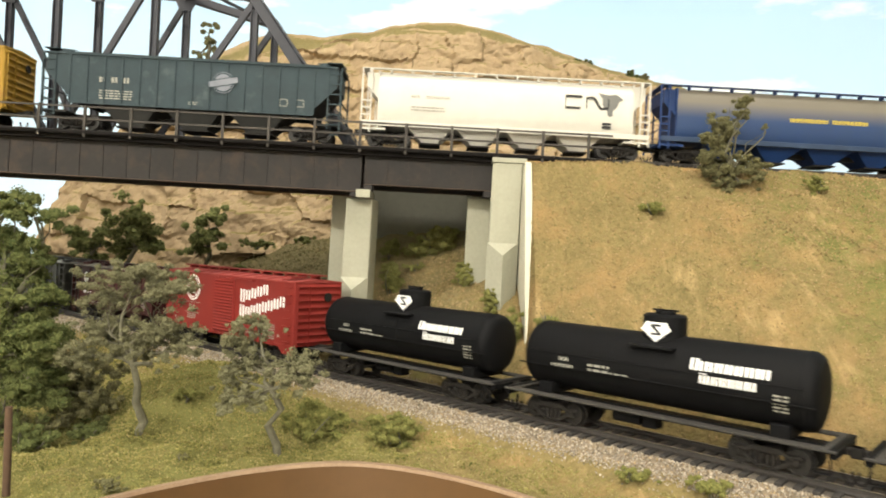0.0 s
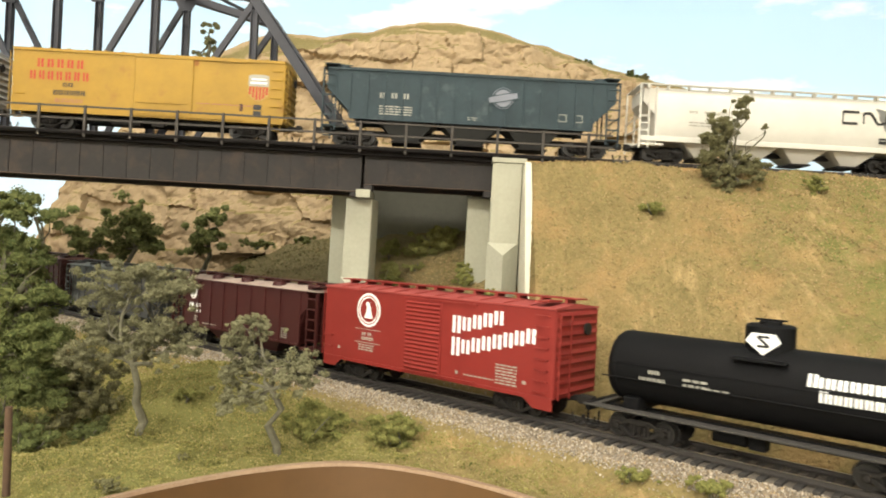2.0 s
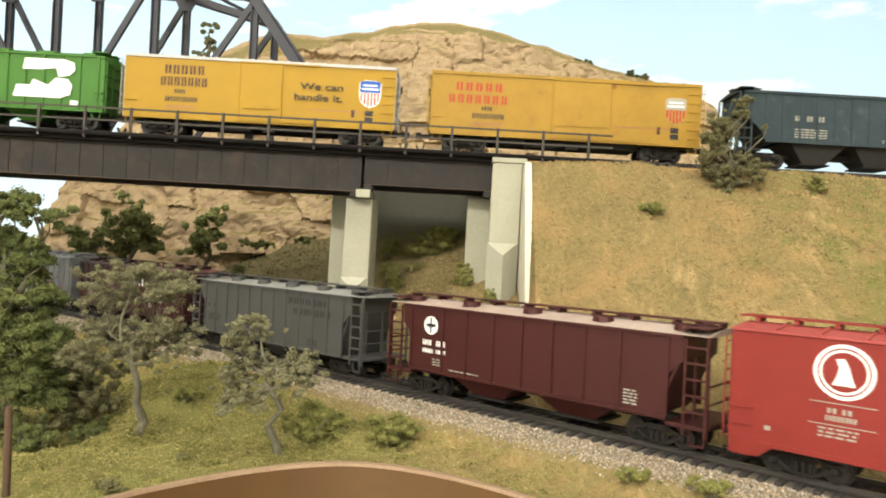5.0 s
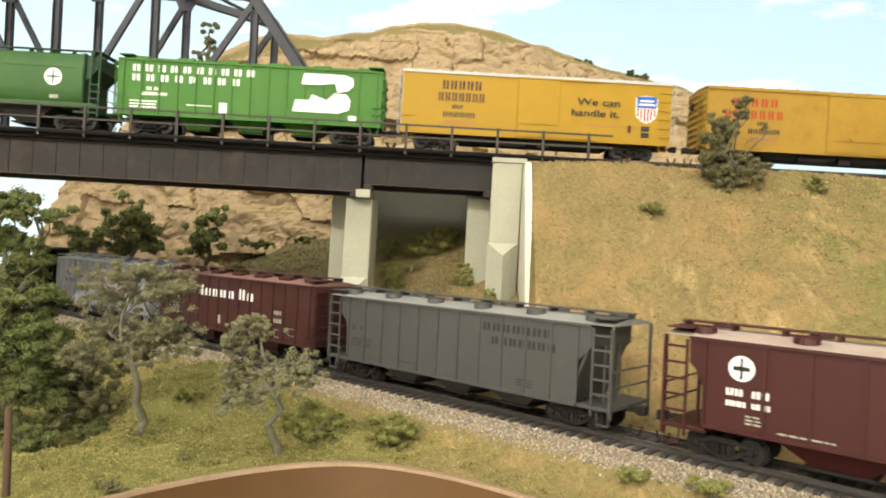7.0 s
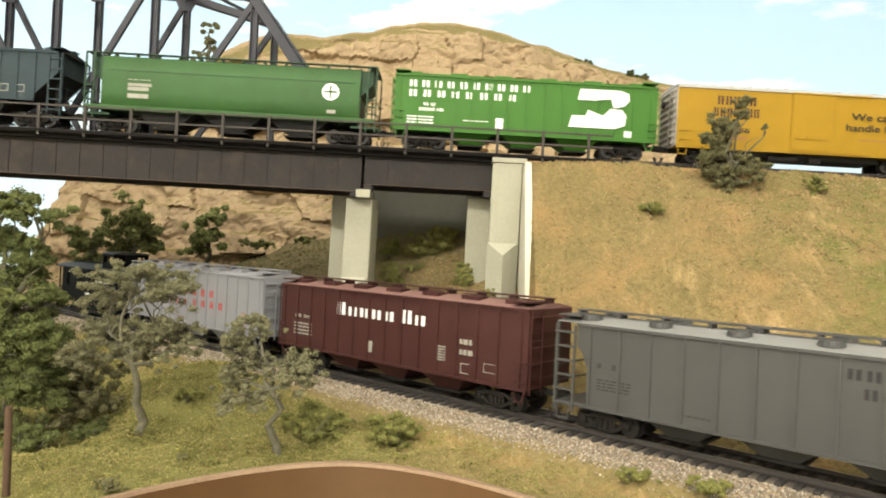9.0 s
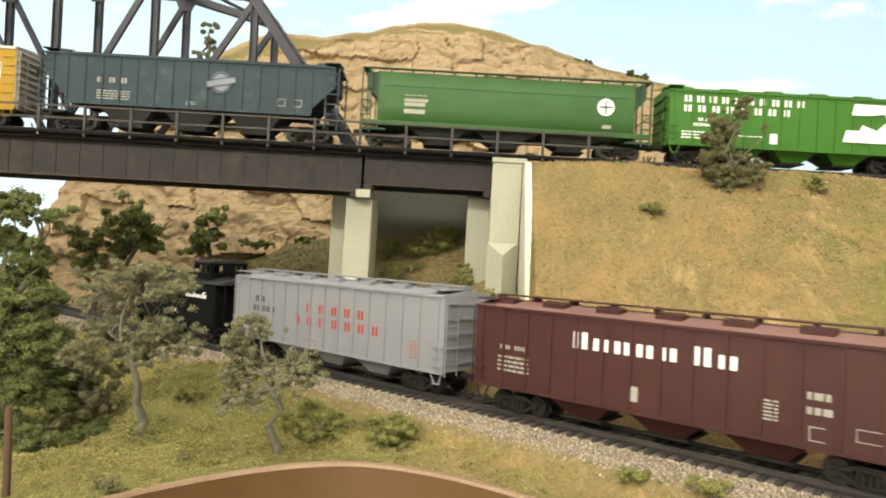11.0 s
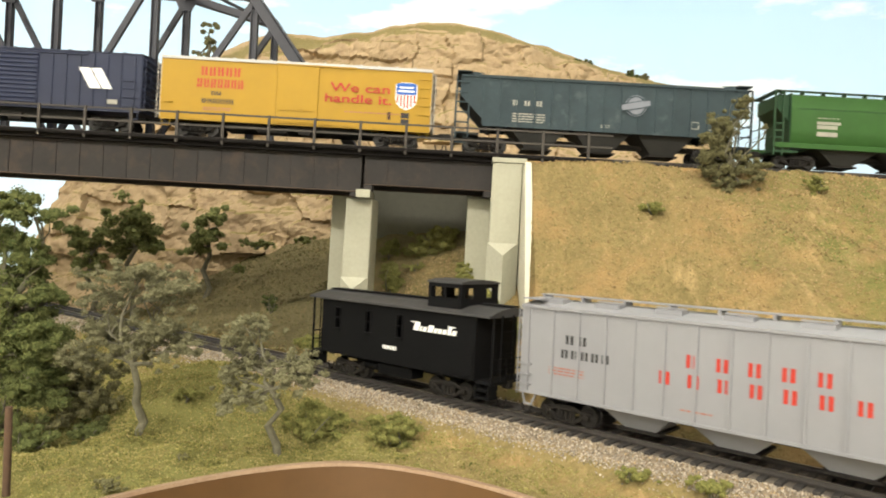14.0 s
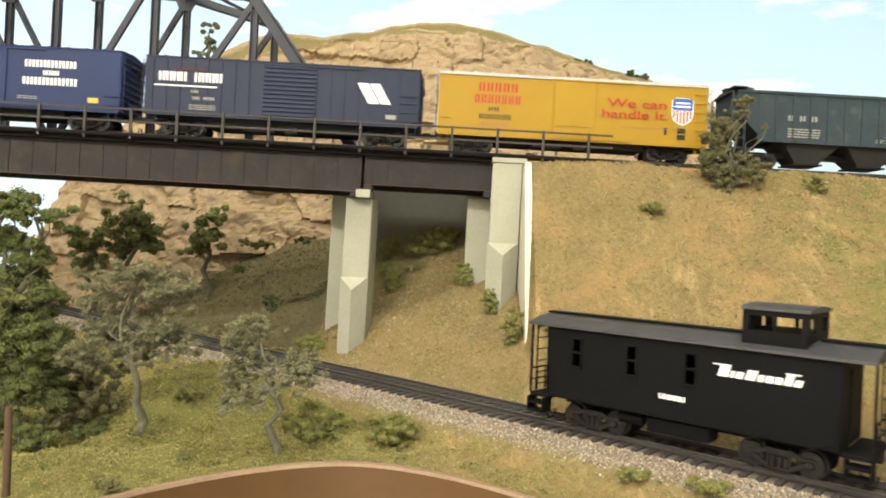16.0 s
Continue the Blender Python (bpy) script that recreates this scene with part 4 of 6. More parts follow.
P = {"black": paint("black_paint", (0.0065, 0.0065, 0.007), rough=0.6, spec=0.08), "red": paint("red_paint", (0.20, 0.020, 0.015), 0.15), "red_roof": mat("weathered_red_roof", (0.27, 0.045, 0.038), (0.22, 0.026, 0.02), 0.8, scale=1.5, fine=30), "maroon": paint("maroon_paint", (0.046, 0.0095, 0.0085), 0.2),
     "oxide": paint("oxide_brown_paint", (0.052, 0.017, 0.0145), 0.3), "grey": paint("grey_paint", (0.062, 0.062, 0.059), 0.15), "silver": paint("light_grey_paint", (0.215, 0.217, 0.231), 0.08),
     "roof_dust": mat("dusty_roof", (0.36, 0.29, 0.24), (0.22, 0.16, 0.13), 0.9, scale=2, fine=30), "grey_roof": mat("pale_grey_roof", (0.22, 0.22, 0.205), (0.16, 0.16, 0.15), 0.8, scale=2), "oxide_roof": mat("dusty_brown_roof", (0.20, 0.11, 0.09), (0.13, 0.06, 0.05), 0.9, scale=2),
     "silver_roof": mat("light_grey_roof", (0.25, 0.252, 0.265), (0.19, 0.19, 0.195), 0.6, scale=2), "white_roof": mat("bright_roof", (0.44, 0.44, 0.43), (0.36, 0.36, 0.355), 0.7, scale=2), "yellow": paint("yellow_paint", (0.325, 0.192, 0.006), 0.12), "yellow_old": paint("faded_yellow_paint", (0.33, 0.195, 0.02), 0.25, c3=(0.24, 0.12, 0.02)),
     "tan_end": mat("grey_car_end", (0.36, 0.34, 0.30), (0.25, 0.23, 0.2), 0.6, scale=1), "navy": paint("navy_paint", (0.010, 0.016, 0.043), 0.2), "blue": paint("blue_paint", (0.008, 0.021, 0.082), 0.2), "bluecar": paint("deep_blue_paint", (0.008, 0.034, 0.13), 0.3),
     "teal": paint("weathered_teal_paint", (0.033, 0.052, 0.060), 0.35, 0.75, c3=(0.075, 0.092, 0.095)), "tealdark": paint("sooty_underframe_paint", (0.035, 0.035, 0.032), 0.3, 0.85),
     "green": paint("bright_green_paint", (0.040, 0.142, 0.013), 0.12), "green2": paint("grass_green_paint", (0.030, 0.095, 0.018), 0.25), "green2d": paint("dark_green_paint", (0.02, 0.06, 0.025), 0.3), "cream": paint("cream_white_paint", (0.57, 0.55, 0.49), 0.12, 0.45),
     "truck": mat("black_truck", (0.010, 0.009, 0.0085), (0.020, 0.017, 0.014), 0.7, scale=1, fine=30, spec=0.2), "wheel": mat("wheel_steel", (0.022, 0.02, 0.018), (0.012, 0.011, 0.010), 0.4, metal=0.2, scale=1, spec=0.4), "wheeltread": mat("bright_wheel", (0.45, 0.43, 0.4), None, 0.3, metal=1.0),
     "white": paint("white_lettering", (0.78, 0.78, 0.76), 0.06), "ink": paint("black_lettering", (0.02, 0.02, 0.02), 0.1), "redink": paint("red_lettering", (0.36, 0.028, 0.015), 0.1), "blueink": paint("blue_emblem", (0.02, 0.10, 0.40), 0.1), "paleink": paint("pale_lavender_lettering", (0.20, 0.215, 0.25), 0.3), "fadeink": paint("faded_lettering", (0.34, 0.33, 0.28), 0.3), "goldfade": paint("grimy_yellow_emblem", (0.36, 0.25, 0.06), 0.3), "goldink": paint("yellow_lettering", (0.55, 0.42, 0.05), 0.2),
     "greyink": paint("grey_lettering", (0.30, 0.12, 0.09), 0.2), "glass": mat("dark_window_opening", (0.001, 0.001, 0.001), None, 0.9, spec=0.0)}
WHEELS = []


def wheelset_mesh():
    g = Geo()
    for s in (-1, 1):
        g.tube((0, s * 0.76, 0), (0, s * 1.0, 0), 0.47, 0.46, 20)
        g.tube((0, s * 0.72, 0), (0, s * 0.76, 0), 0.54, 0.54, 20)
        for i in range(20):
            a, b = 6.28319 * i / 20, 6.28319 * (i + 1) / 20
            g.bar((0.43 * math.cos(a), s * 1.01, 0.43 * math.sin(a)), (0.43 * math.cos(b), s * 1.01, 0.43 * math.sin(b)), 0.03, 0.07, up=(0, 1, 0))
        g.tube((0, s * 1.0, 0), (0, s * 1.05, 0), 0.22, 0.14, 12)
    g.tube((0, -1.12, 0), (0, 1.12, 0), 0.11, n=8)
    g.box(-0.30, 0.30, -1.015, -1.002, -0.05, 0.05)
    return g.mesh("wheelset", P["wheel"], smooth=True)


def sideframe_mesh(s):
    g = Geo()
    ya, yb = s * 1.16 - 0.06, s * 1.16 + 0.06
    g.poly_y([(-1.24, 0.60), (-1.18, 0.72), (-0.75, 0.70), (-0.42, 0.86), (0.42, 0.86), (0.75, 0.70), (1.18, 0.72), (1.24, 0.60), (0.72, 0.56), (0.38, 0.70), (-0.38, 0.70), (-0.72, 0.56)], ya, yb)
    for k in (-1, 1):
        g.poly_y([(k * 0.80, 0.56), (k * 0.90, 0.40), (k * 0.46, 0.14), (k * 0.38, 0.14), (k * 0.38, 0.26)], ya + 0.002, yb - 0.002)
        g.box(k * 0.38 - 0.05, k * 0.38 + 0.05, ya + 0.004, yb - 0.004, 0.2, 0.72)
    g.box(-0.44, 0.44, ya - 0.02, yb + 0.02, 0.12, 0.23)
    for x in (-0.99, 0.99):
        g.tube((x, s * 1.1, 0.5), (x, s * 1.30, 0.5), 0.16, 0.14, 10)
    for x in (-0.22, 0.0, 0.22):
        g.tube((x, s * 1.2, 0.22), (x, s * 1.2, 0.62), 0.085, n=8)
    g.box(-0.36, 0.36, s * 1.22 - 0.03, s * 1.22 + 0.03, 0.64, 0.78)
    return g.mesh("side_frame", P["truck"], bevel=0.02)


TRUCK = {}


def add_truck(car, x):
    if not TRUCK:
        TRUCK.update(w=wheelset_mesh(), a=sideframe_mesh(-1), b=sideframe_mesh(1), c=Geo().box(-0.26, 0.26, -1.1, 1.1, 0.45, 0.80).box(-0.5, 0.5, -0.25, 0.25, 0.78, 0.95).mesh("bolster", P["truck"], bevel=0.03))
    t = share("truck", TRUCK["c"], car, pose(x, 0, 0))
    t["label"] = "black four-wheel truck"
    share("side_frame", TRUCK["a"], t, Matrix.Identity(4))
    share("side_frame", TRUCK["b"], t, Matrix.Identity(4))
    for d in (-0.99, 0.99):
        WHEELS.append((share("wheelset", TRUCK["w"], t, pose(d, 0, 0.48)), d))


def running_gear(car, L, out, tr=None, sill="truck"):
    """Trucks, couplers and centre sill. out: how far each coupler reaches past the body."""
    tr = tr if tr is not None else L / 2 - 2.35
    for s in (-1, 1):
        add_truck(car, s * tr)
        c = part("coupler", Geo().box(s * (L / 2 - 0.6), s * (L / 2 + out - 0.25), -0.14, 0.14, 0.88, 1.14).box(s * (L / 2 + out - 0.36), s * (L / 2 + out + 0.06), -0.24, 0.16, 0.82, 1.22), P["truck"], car, bevel=0.04)
        r = 0.42
        part("air_hose", Geo().rod([(s * (L / 2 + out - 0.3) + r * 0.9 * math.cos(a) * 0.7, -0.3, 0.82 - r + r * math.sin(a)) for a in [math.pi * (0.0 + i / 7 * -1.0) + 0.0 for i in range(8)]], 0.05, 6), P["truck"], c)
    part("centre_sill", Geo().box(-L / 2 + 0.2, L / 2 - 0.2, -0.3, 0.3, 0.82, 1.15), P[sill], car)


def each(name, boxes, material, parent):
    for b in boxes:
        part(name, Geo().box(*b), material, parent)


def decal(car, name, rects, ink, y=-1.856, label=""):
    g = Geo()
    for x0, x1, z0, z1 in rects:
        g.box(x0, x1, y - 0.006, y, z0, z1)
    ob = part(name, g, P[ink], car, label)
    return tagged(ob, kind="stuff") if name in ("stencilled_data", "fine_print", "number_bar") else ob


def letters(x, z, w, h, n, gap=0.22, first=1.0, skip=(), rise=0.0):
    """A row of plain blocks, one for each character of a name."""
    out, step = [], w / n
    for i in range(n):
        if i in skip:
            continue
        hh = h * (first if i == 0 else 1.0)
        w0 = (1 - gap) * step
        zz = z + rise * i * step
        out += [(x + i * step, x + i * step + w0 * 0.36, zz, zz + hh), (x + i * step + w0 * 0.62, x + i * step + w0, zz, zz + hh)]
    return out


def fine_print(x, z, w, rows, dz=0.13):
    out = []
    for r in range(rows):
        k = x
        while k < x + w:
            q = random.uniform(0.12, 0.35)
            out.append((k, min(k + q, x + w), z - r * dz, z - r * dz + dz * 0.5))
            k += q + 0.07
    return out


def disc(car, name, x, z, r0, r1, ink, y=-1.857, n=28):
    g = Geo()
    vs, fs = [], []
    for i in range(n):
        a = 6.28319 * i / n
        for r in (r0, r1):
            for yy in (y, y - 0.006):
                vs.append((x + r * math.cos(a), yy, z + r * math.sin(a)))
    for i in range(n):
        k, j = 4 * i, 4 * ((i + 1) % n)
        fs += [(k + 1, k + 3, j + 3, j + 1), (k + 3, k + 2, j + 2, j + 3), (k, k + 1, j + 1, j), (k + 2, k, j, j + 2)]
    return part(name, Geo().add(vs, fs), P[ink], car)


def words(car, name, text, x, z, h, ink, y=-1.86, stretch=1.0, bold=0.0):
    cu = bpy.data.curves.new(name, "FONT")
    cu.body, cu.size, cu.extrude, cu.offset = text, h * S * 1.38, 0.00003, bold * S
    tmp = new(name, cu)
    me = bpy.data.meshes.new_from_object(tmp.evaluated_get(bpy.context.evaluated_depsgraph_get()))
    bpy.data.objects.remove(tmp)
    me.transform(Matrix.Translation((x * S, y * S, z * S)) @ Matrix.Rotation(radians(90), 4, "X") @ Matrix.Diagonal((stretch, 1, 1, 1)))
    me.materials.clear()
    me.materials.append(P[ink])
    ob = new(name, me)
    ob.parent = car
    return ob


def rungs(car, x0, x1, zs, material, y=-1.85, out=0.1, name="grab_iron"):
    for z in zs:
        part(name, Geo().bar((x0, y - out, z), (x1, y - out, z), 0.05).box(x0, x0 + 0.04, y - out, y + 0.01, z - 0.025, z + 0.025).box(x1 - 0.04, x1, y - out, y + 0.01, z - 0.025, z + 0.025), material, car)


def ladder(car, x0, x1, y, z0, z1, n, material, across=False):
    """A ladder in the x-z plane, or across the car at x0."""
    g = Geo()
    if across:
        for yy in (y, y + 0.9):
            g.bar((x0, yy, z0), (x0, yy, z1), 0.05)
        for i in range(n):
            z = z0 + (z1 - z0) * (i + 0.5) / n
            g.bar((x0, y, z), (x0, y + 0.9, z), 0.04)
    else:
        for x in (x0, x1):
            g.bar((x, y, z0), (x, y, z1), 0.09, up=(1, 0, 0))
        for i in range(n):
            z = z0 + (z1 - z0) * (i + 0.5) / n
            g.bar((x0, y, z), (x1, y, z), 0.085)
    return part("ladder", g, material, car)


def car_thing(base, label, category="freight car"):
    return thing("freight_car", base, label, category, "cars of the lower train" if base is LOW else "cars of the upper train")


def boxcar(base, label, L, zb, ze, body, roofmat, endmat, out, door=(-1.5, 1.5), door_ribs=0, side_ribs=0, old=False, doorlines=0):
    c = car_thing(base, label, "boxcar")
    h = L / 2
    prof = [(-1.84, zb), (-1.84, ze), (1.84, ze), (1.84, zb)]
    part("body", Geo().sweep(prof, [(-h, 1, 1), (h, 1, 1)]), P[body], c, bevel=0.03)
    part("roof", Geo().sweep([(-1.9, ze), (-1.88, ze + 0.07), (0, ze + 0.24), (1.88, ze + 0.07), (1.9, ze)], [(-h - 0.05, 1, 1), (h + 0.05, 1, 1)]), P[roofmat], c)
    n = 11 if old else 15
    for i in range(1, n):
        x = -h + L * i / n
        part("roof_rib", Geo().add([(x - 0.06, -1.86, ze + 0.075), (x + 0.06, -1.86, ze + 0.075), (x + 0.06, 0, ze + 0.25), (x - 0.06, 0, ze + 0.25), (x - 0.05, -1.84, ze + 0.14), (x + 0.05, -1.84, ze + 0.14), (x + 0.05, 0, ze + 0.31), (x - 0.05, 0, ze + 0.31)], [(3, 2, 1, 0), (4, 5, 6, 7), (0, 1, 5, 4), (1, 2, 6, 5), (2, 3, 7, 6), (3, 0, 4, 7)]), P[roofmat], c)
    for s in (-1, 1):
        e = part("car_end", Geo().box(s * h, s * (h + 0.05), -1.8, 1.8, zb, ze - 0.05), P[endmat], c)
        k = 9
        for i in range(k):
            z = zb + 0.25 + (ze - zb - 0.5) * i / (k - 1)
            part("end_rib", Geo().add([(s * (h + 0.05), -1.7, z - 0.15), (s * (h + 0.05), 1.7, z - 0.15), (s * (h + 0.16), -1.55, z), (s * (h + 0.16), 1.55, z), (s * (h + 0.05), -1.7, z + 0.15), (s * (h + 0.05), 1.7, z + 0.15)], [(0, 1, 3, 2), (2, 3, 5, 4), (0, 2, 4), (1, 5, 3), (0, 4, 5, 1)]), P[endmat], e)
        ladder(c, s * (h + 0.24), 0, -1.75, zb, ze - 0.2, 7, P[endmat], across=True)
        part("brake_wheel", Geo().tube((s * (h + 0.2), 0.55, ze - 0.9), (s * (h + 0.3), 0.55, ze - 0.9), 0.28, n=14), P["truck"], c)
        part("step", Geo().box(s * (h - 0.75), s * (h - 0.70), -1.8, -1.72, zb - 0.5, zb).box(s * (h - 0.2), s * (h - 0.15), -1.8, -1.72, zb - 0.5, zb).box(s * (h - 0.75), s * (h - 0.15), -1.8, -1.72, zb - 0.54, zb - 0.48), P[body], c)
    x0, x1 = door
    d = part("door", Geo().box(x0, x1, -1.92, -1.84, zb + 0.12, ze - 0.2), P[body], c, bevel=0.02)
    if door_ribs:
        for i in range(door_ribs):
            z = zb + 0.25 + (ze - zb - 0.6) * i / (door_ribs - 1)
            part("door_rib", Geo().sweep([(-1.92, z - 0.09), (-1.98, z), (-1.92, z + 0.09)], [(x0 + 0.08, 1, 1), (x1 - 0.08, 1, 1)]), P[body], d)
    else:
        part("door_post", Geo().box(x0 - 0.1, x0 - 0.02, -1.9, -1.84, zb + 0.1, ze - 0.1), P[body], c)
        part("door_latch", Geo().bar((x0 + 0.3, -1.95, zb + 0.9), (x1 - 0.3, -1.95, zb + 0.9), 0.06), P[body], d)
        part("door_latch", Geo().bar(((x0 + x1) / 2 - 0.5, -1.95, zb + 1.1), ((x0 + x1) / 2, -1.95, zb + 0.85), 0.05).bar(((x0 + x1) / 2, -1.95, zb + 0.85), ((x0 + x1) / 2 + 0.5, -1.95, zb + 1.1), 0.05), P[body], d)
    part("door_track", Geo().box(x0 - 0.15, min(h - 0.4, x1 + (x1 - x0) * 0.9), -1.95, -1.84, zb + 0.02, zb + 0.11), P[body], c)
    part("door_hood", Geo().box(x0 - 0.1, min(h - 0.4, x1 + (x1 - x0) * 0.9), -1.95, -1.84, ze - 0.19, ze - 0.10), P[body], c)
    for i in range(side_ribs):
        x = -h + L * (i + 0.5) / side_ribs
        if not (x0 - 0.2 < x < x1 + 0.2):
            part("side_post", Geo().box(x - 0.06, x + 0.06, -1.9, -1.84, zb + 0.05, ze - 0.06), P[body], c)
    part("side_sill", Geo().box(-h + 0.02, h - 0.02, -1.88, -1.80, zb - 0.1, zb + 0.06), P[body], c)
    if old:
        part("running_board", Geo().box(-h - 0.25, h + 0.25, -0.42, 0.42, ze + 0.42, ze + 0.48), P[body], c)
        for i in range(12):
            x = -h + 0.4 + (L - 0.8) * i / 11
            part("board_saddle", Geo().box(x - 0.08, x + 0.08, -0.36, 0.36, ze + 0.24, ze + 0.42), P[roofmat], c)
        part("roof_walk", Geo().box(h - 1.2, h - 0.5, -1.75, -0.5, ze + 0.3, ze + 0.36), P[body], c)
        for s in (-1, 1):
            part("sill_corner", Geo().poly_y([(s * (h - 0.02), zb - 0.1), (s * (h - 0.02), zb - 0.5), (s * (h - 1.0), zb - 0.5), (s * (h - 1.5), zb - 0.1)], -1.86, -1.78), P[body], c)
    if not old:
        part("underframe", Geo().box(-h + 4.0, h - 4.0, -1.1, 1.1, 0.62, zb - 0.002), P["tealdark"], c, bevel=0.05)
        part("brake_tank", Geo().tube((-2.6, -1.15, 0.62), (-0.6, -1.15, 0.62), 0.28, n=12).box(0.2, 1.0, -1.4, -0.9, 0.4, 0.9), P["truck"], c)
    running_gear(c, L, out)
    return c


def shield(c, x, z, w, h, top="blueink"):
    q = [(-0.54, -0.1), (-0.54, 0.44), (-0.27, 0.53), (0.27, 0.53), (0.54, 0.44), (0.54, -0.1), (0.46, -0.34), (0.25, -0.48), (0, -0.56), (-0.25, -0.48), (-0.46, -0.34)]
    part("emblem", Geo().poly_y([(x + a * w, z + b * h) for a, b in q], -1.864, -1.85), P["white" if top == "blueink" else "goldfade"], c, "shield emblem with stripes")
    g = Geo().poly_y([(x - w / 2, z + 0.08), (x - w / 2, z + h / 2 - 0.05), (x - w / 4, z + h / 2 + 0.02), (x + w / 4, z + h / 2 + 0.02), (x + w / 2, z + h / 2 - 0.05), (x + w / 2, z + 0.08)], -1.872, -1.866)
    part("emblem_top", g, P[top], c)
    decal(c, "emblem_stripe", [(x - w / 2 + w * (i + 0.2) / 6, x - w / 2 + w * (i + 0.75) / 6, z - h * (0.28, 0.42, 0.49, 0.49, 0.42, 0.28)[i], z + 0.06) for i in range(6)], "redink", -1.866)
    decal(c, "emblem_text_bar", [(x - w * 0.35, x + w * 0.35, z + h * 0.3, z + h * 0.36), (x - w * 0.4, x + w * 0.4, z + h * 0.15, z + h * 0.22)], "white", -1.874)


def hopper(base, label, L, zb, ze, body, roofmat, out, ribs, cut=1.1, step=1.0, bays=3, hatches=8, straight=False, frame=True, round_hatch=True, under=None, rib_x=None, inset=0.25):
    """A covered hopper: ribbed side sheets, slope sheets at the ends, discharge bays below, hatches and walks on the roof."""
    c = car_thing(base, label, "hopper car")
    h = L / 2
    under = under or body
    a = h if straight else h - inset
    if straight:
        pts = [(-a, zb), (-a, ze), (a, ze), (a, zb)]
    else:
        pts = [(-a, ze), (a, ze), (a, ze - step), (a - cut, ze - step - cut), (a - cut, zb), (-a + cut, zb), (-a + cut, ze - step - cut), (-a, ze - step)]
    for s in (-1, 1):
        part("side_sheet", Geo().poly_y(pts, s * 1.82, s * 1.74), P[body], c)
    if straight:
        for s in (-1, 1):
            e = part("car_end", Geo().box(s * (h - 0.06), s * h, -1.739, 1.739, zb, ze), P[body], c)
            for i in range(5):
                z = zb + 0.4 + (ze - zb - 0.8) * i / 4
                part("end_rib", Geo().box(s * h, s * (h + 0.1), -1.7, 1.7, z - 0.07, z + 0.07), P[body], e)
            ladder(c, s * (h + 0.14), 0, -1.8, zb - 0.2, ze - 0.1, 7, P[body], across=True)
            rungs(c, s * h - 0.62 if s > 0 else -h + 0.05, s * h - 0.05 if s > 0 else -h + 0.62, [zb + 0.3, zb + 0.75, zb + 1.2], P[body], -1.82, 0.14)
            part("stirrup", Geo().bar((s * (h - 0.9), -1.75, zb), (s * (h - 0.6), -1.75, zb - 0.6), 0.07).bar((s * (h - 0.1), -1.75, zb), (s * (h - 0.3), -1.75, zb - 0.6), 0.07).bar((s * (h - 0.7), -1.75, zb - 0.6), (s * (h - 0.25), -1.75, zb - 0.6), 0.07), P[body], c)
        part("floor_pan", Geo().box(-h + 0.1, h - 0.1, -1.73, 1.73, zb - 0.02, zb + 0.1), P[body], c)
    else:
        for s in (-1, 1):
            part("slope_sheet", Geo().add([(s * (a - 0.1), -1.735, ze - step), (s * (a - 0.1), 1.735, ze - step), (s * (a - cut - 0.5), 1.735, zb - 0.1), (s * (a - cut - 0.5), -1.735, zb - 0.1), (s * (a - 0.2), -1.735, ze - step), (s * (a - 0.2), 1.735, ze - step), (s * (a - cut - 0.7), 1.735, zb - 0.1), (s * (a - cut - 0.7), -1.735, zb - 0.1)],
                 [(0, 1, 2, 3), (7, 6, 5, 4), (0, 4, 5, 1), (3, 2, 6, 7), (1, 5, 6, 2), (0, 3, 7, 4)]), P[under], c)
            part("end_sheet", Geo().box(s * (a - 0.1), s * a, -1.735, 1.735, ze - step, ze), P[body], c)
            part("end_platform", Geo().box(s * (h - 1.6), s * h, -1.78, 1.78, 1.02, 1.18), P[under], c, bevel=0.02)
            for yy in (-1.76, 1.76):
                part("corner_post", Geo().box(s * h - 0.05, s * h + 0.05, yy - 0.06, yy + 0.06, 0.75, ze), P[body], c)
            each("end_post", [(s * (h - 0.95), s * (h - 0.85), -0.7, -0.58, 1.18, ze - step), (s * (h - 0.95), s * (h - 0.85), 0.58, 0.7, 1.18, ze - step)], P[under], c)
            ladder(c, s * h - 0.02, s * (h - 0.85), -1.84, 0.8, ze - 0.1, 6, P[body])
            part("end_rail", Geo().bar((s * h, -1.76, 2.0), (s * h, 1.76, 2.0), 0.06).bar((s * h, -1.76, 2.7), (s * h, 1.76, 2.7), 0.06), P[body], c)
            part("stirrup", Geo().box(s * (h - 0.65), s * (h - 0.6), -1.8, -1.74, 0.45, 1.02).box(s * (h - 0.1), s * (h - 0.05), -1.8, -1.74, 0.45, 1.02).box(s * (h - 0.65), s * (h - 0.05), -1.8, -1.74, 0.42, 0.5), P[body], c)
    xs = rib_x or [-a + (0.4 if straight else cut) + (2 * a - 2 * (0.4 if straight else cut)) * i / (ribs - 1) for i in range(ribs)]
    rib = Geo().box(-0.055, 0.055, -1.90, -1.82, zb + 0.02, ze - 0.09).mesh("side_rib", P[body])
    for x in xs:
        share("side_rib", rib, c, pose(x, 0, 0))
    part("top_sill", Geo().box(-a, a, -1.92, -1.82, ze - 0.09, ze + 0.03), P[body], c)
    part("side_sill", Geo().box(-a + (0 if straight else cut), a - (0 if straight else cut), -1.88, -1.72, zb - 0.1, zb + 0.015), P[body], c)
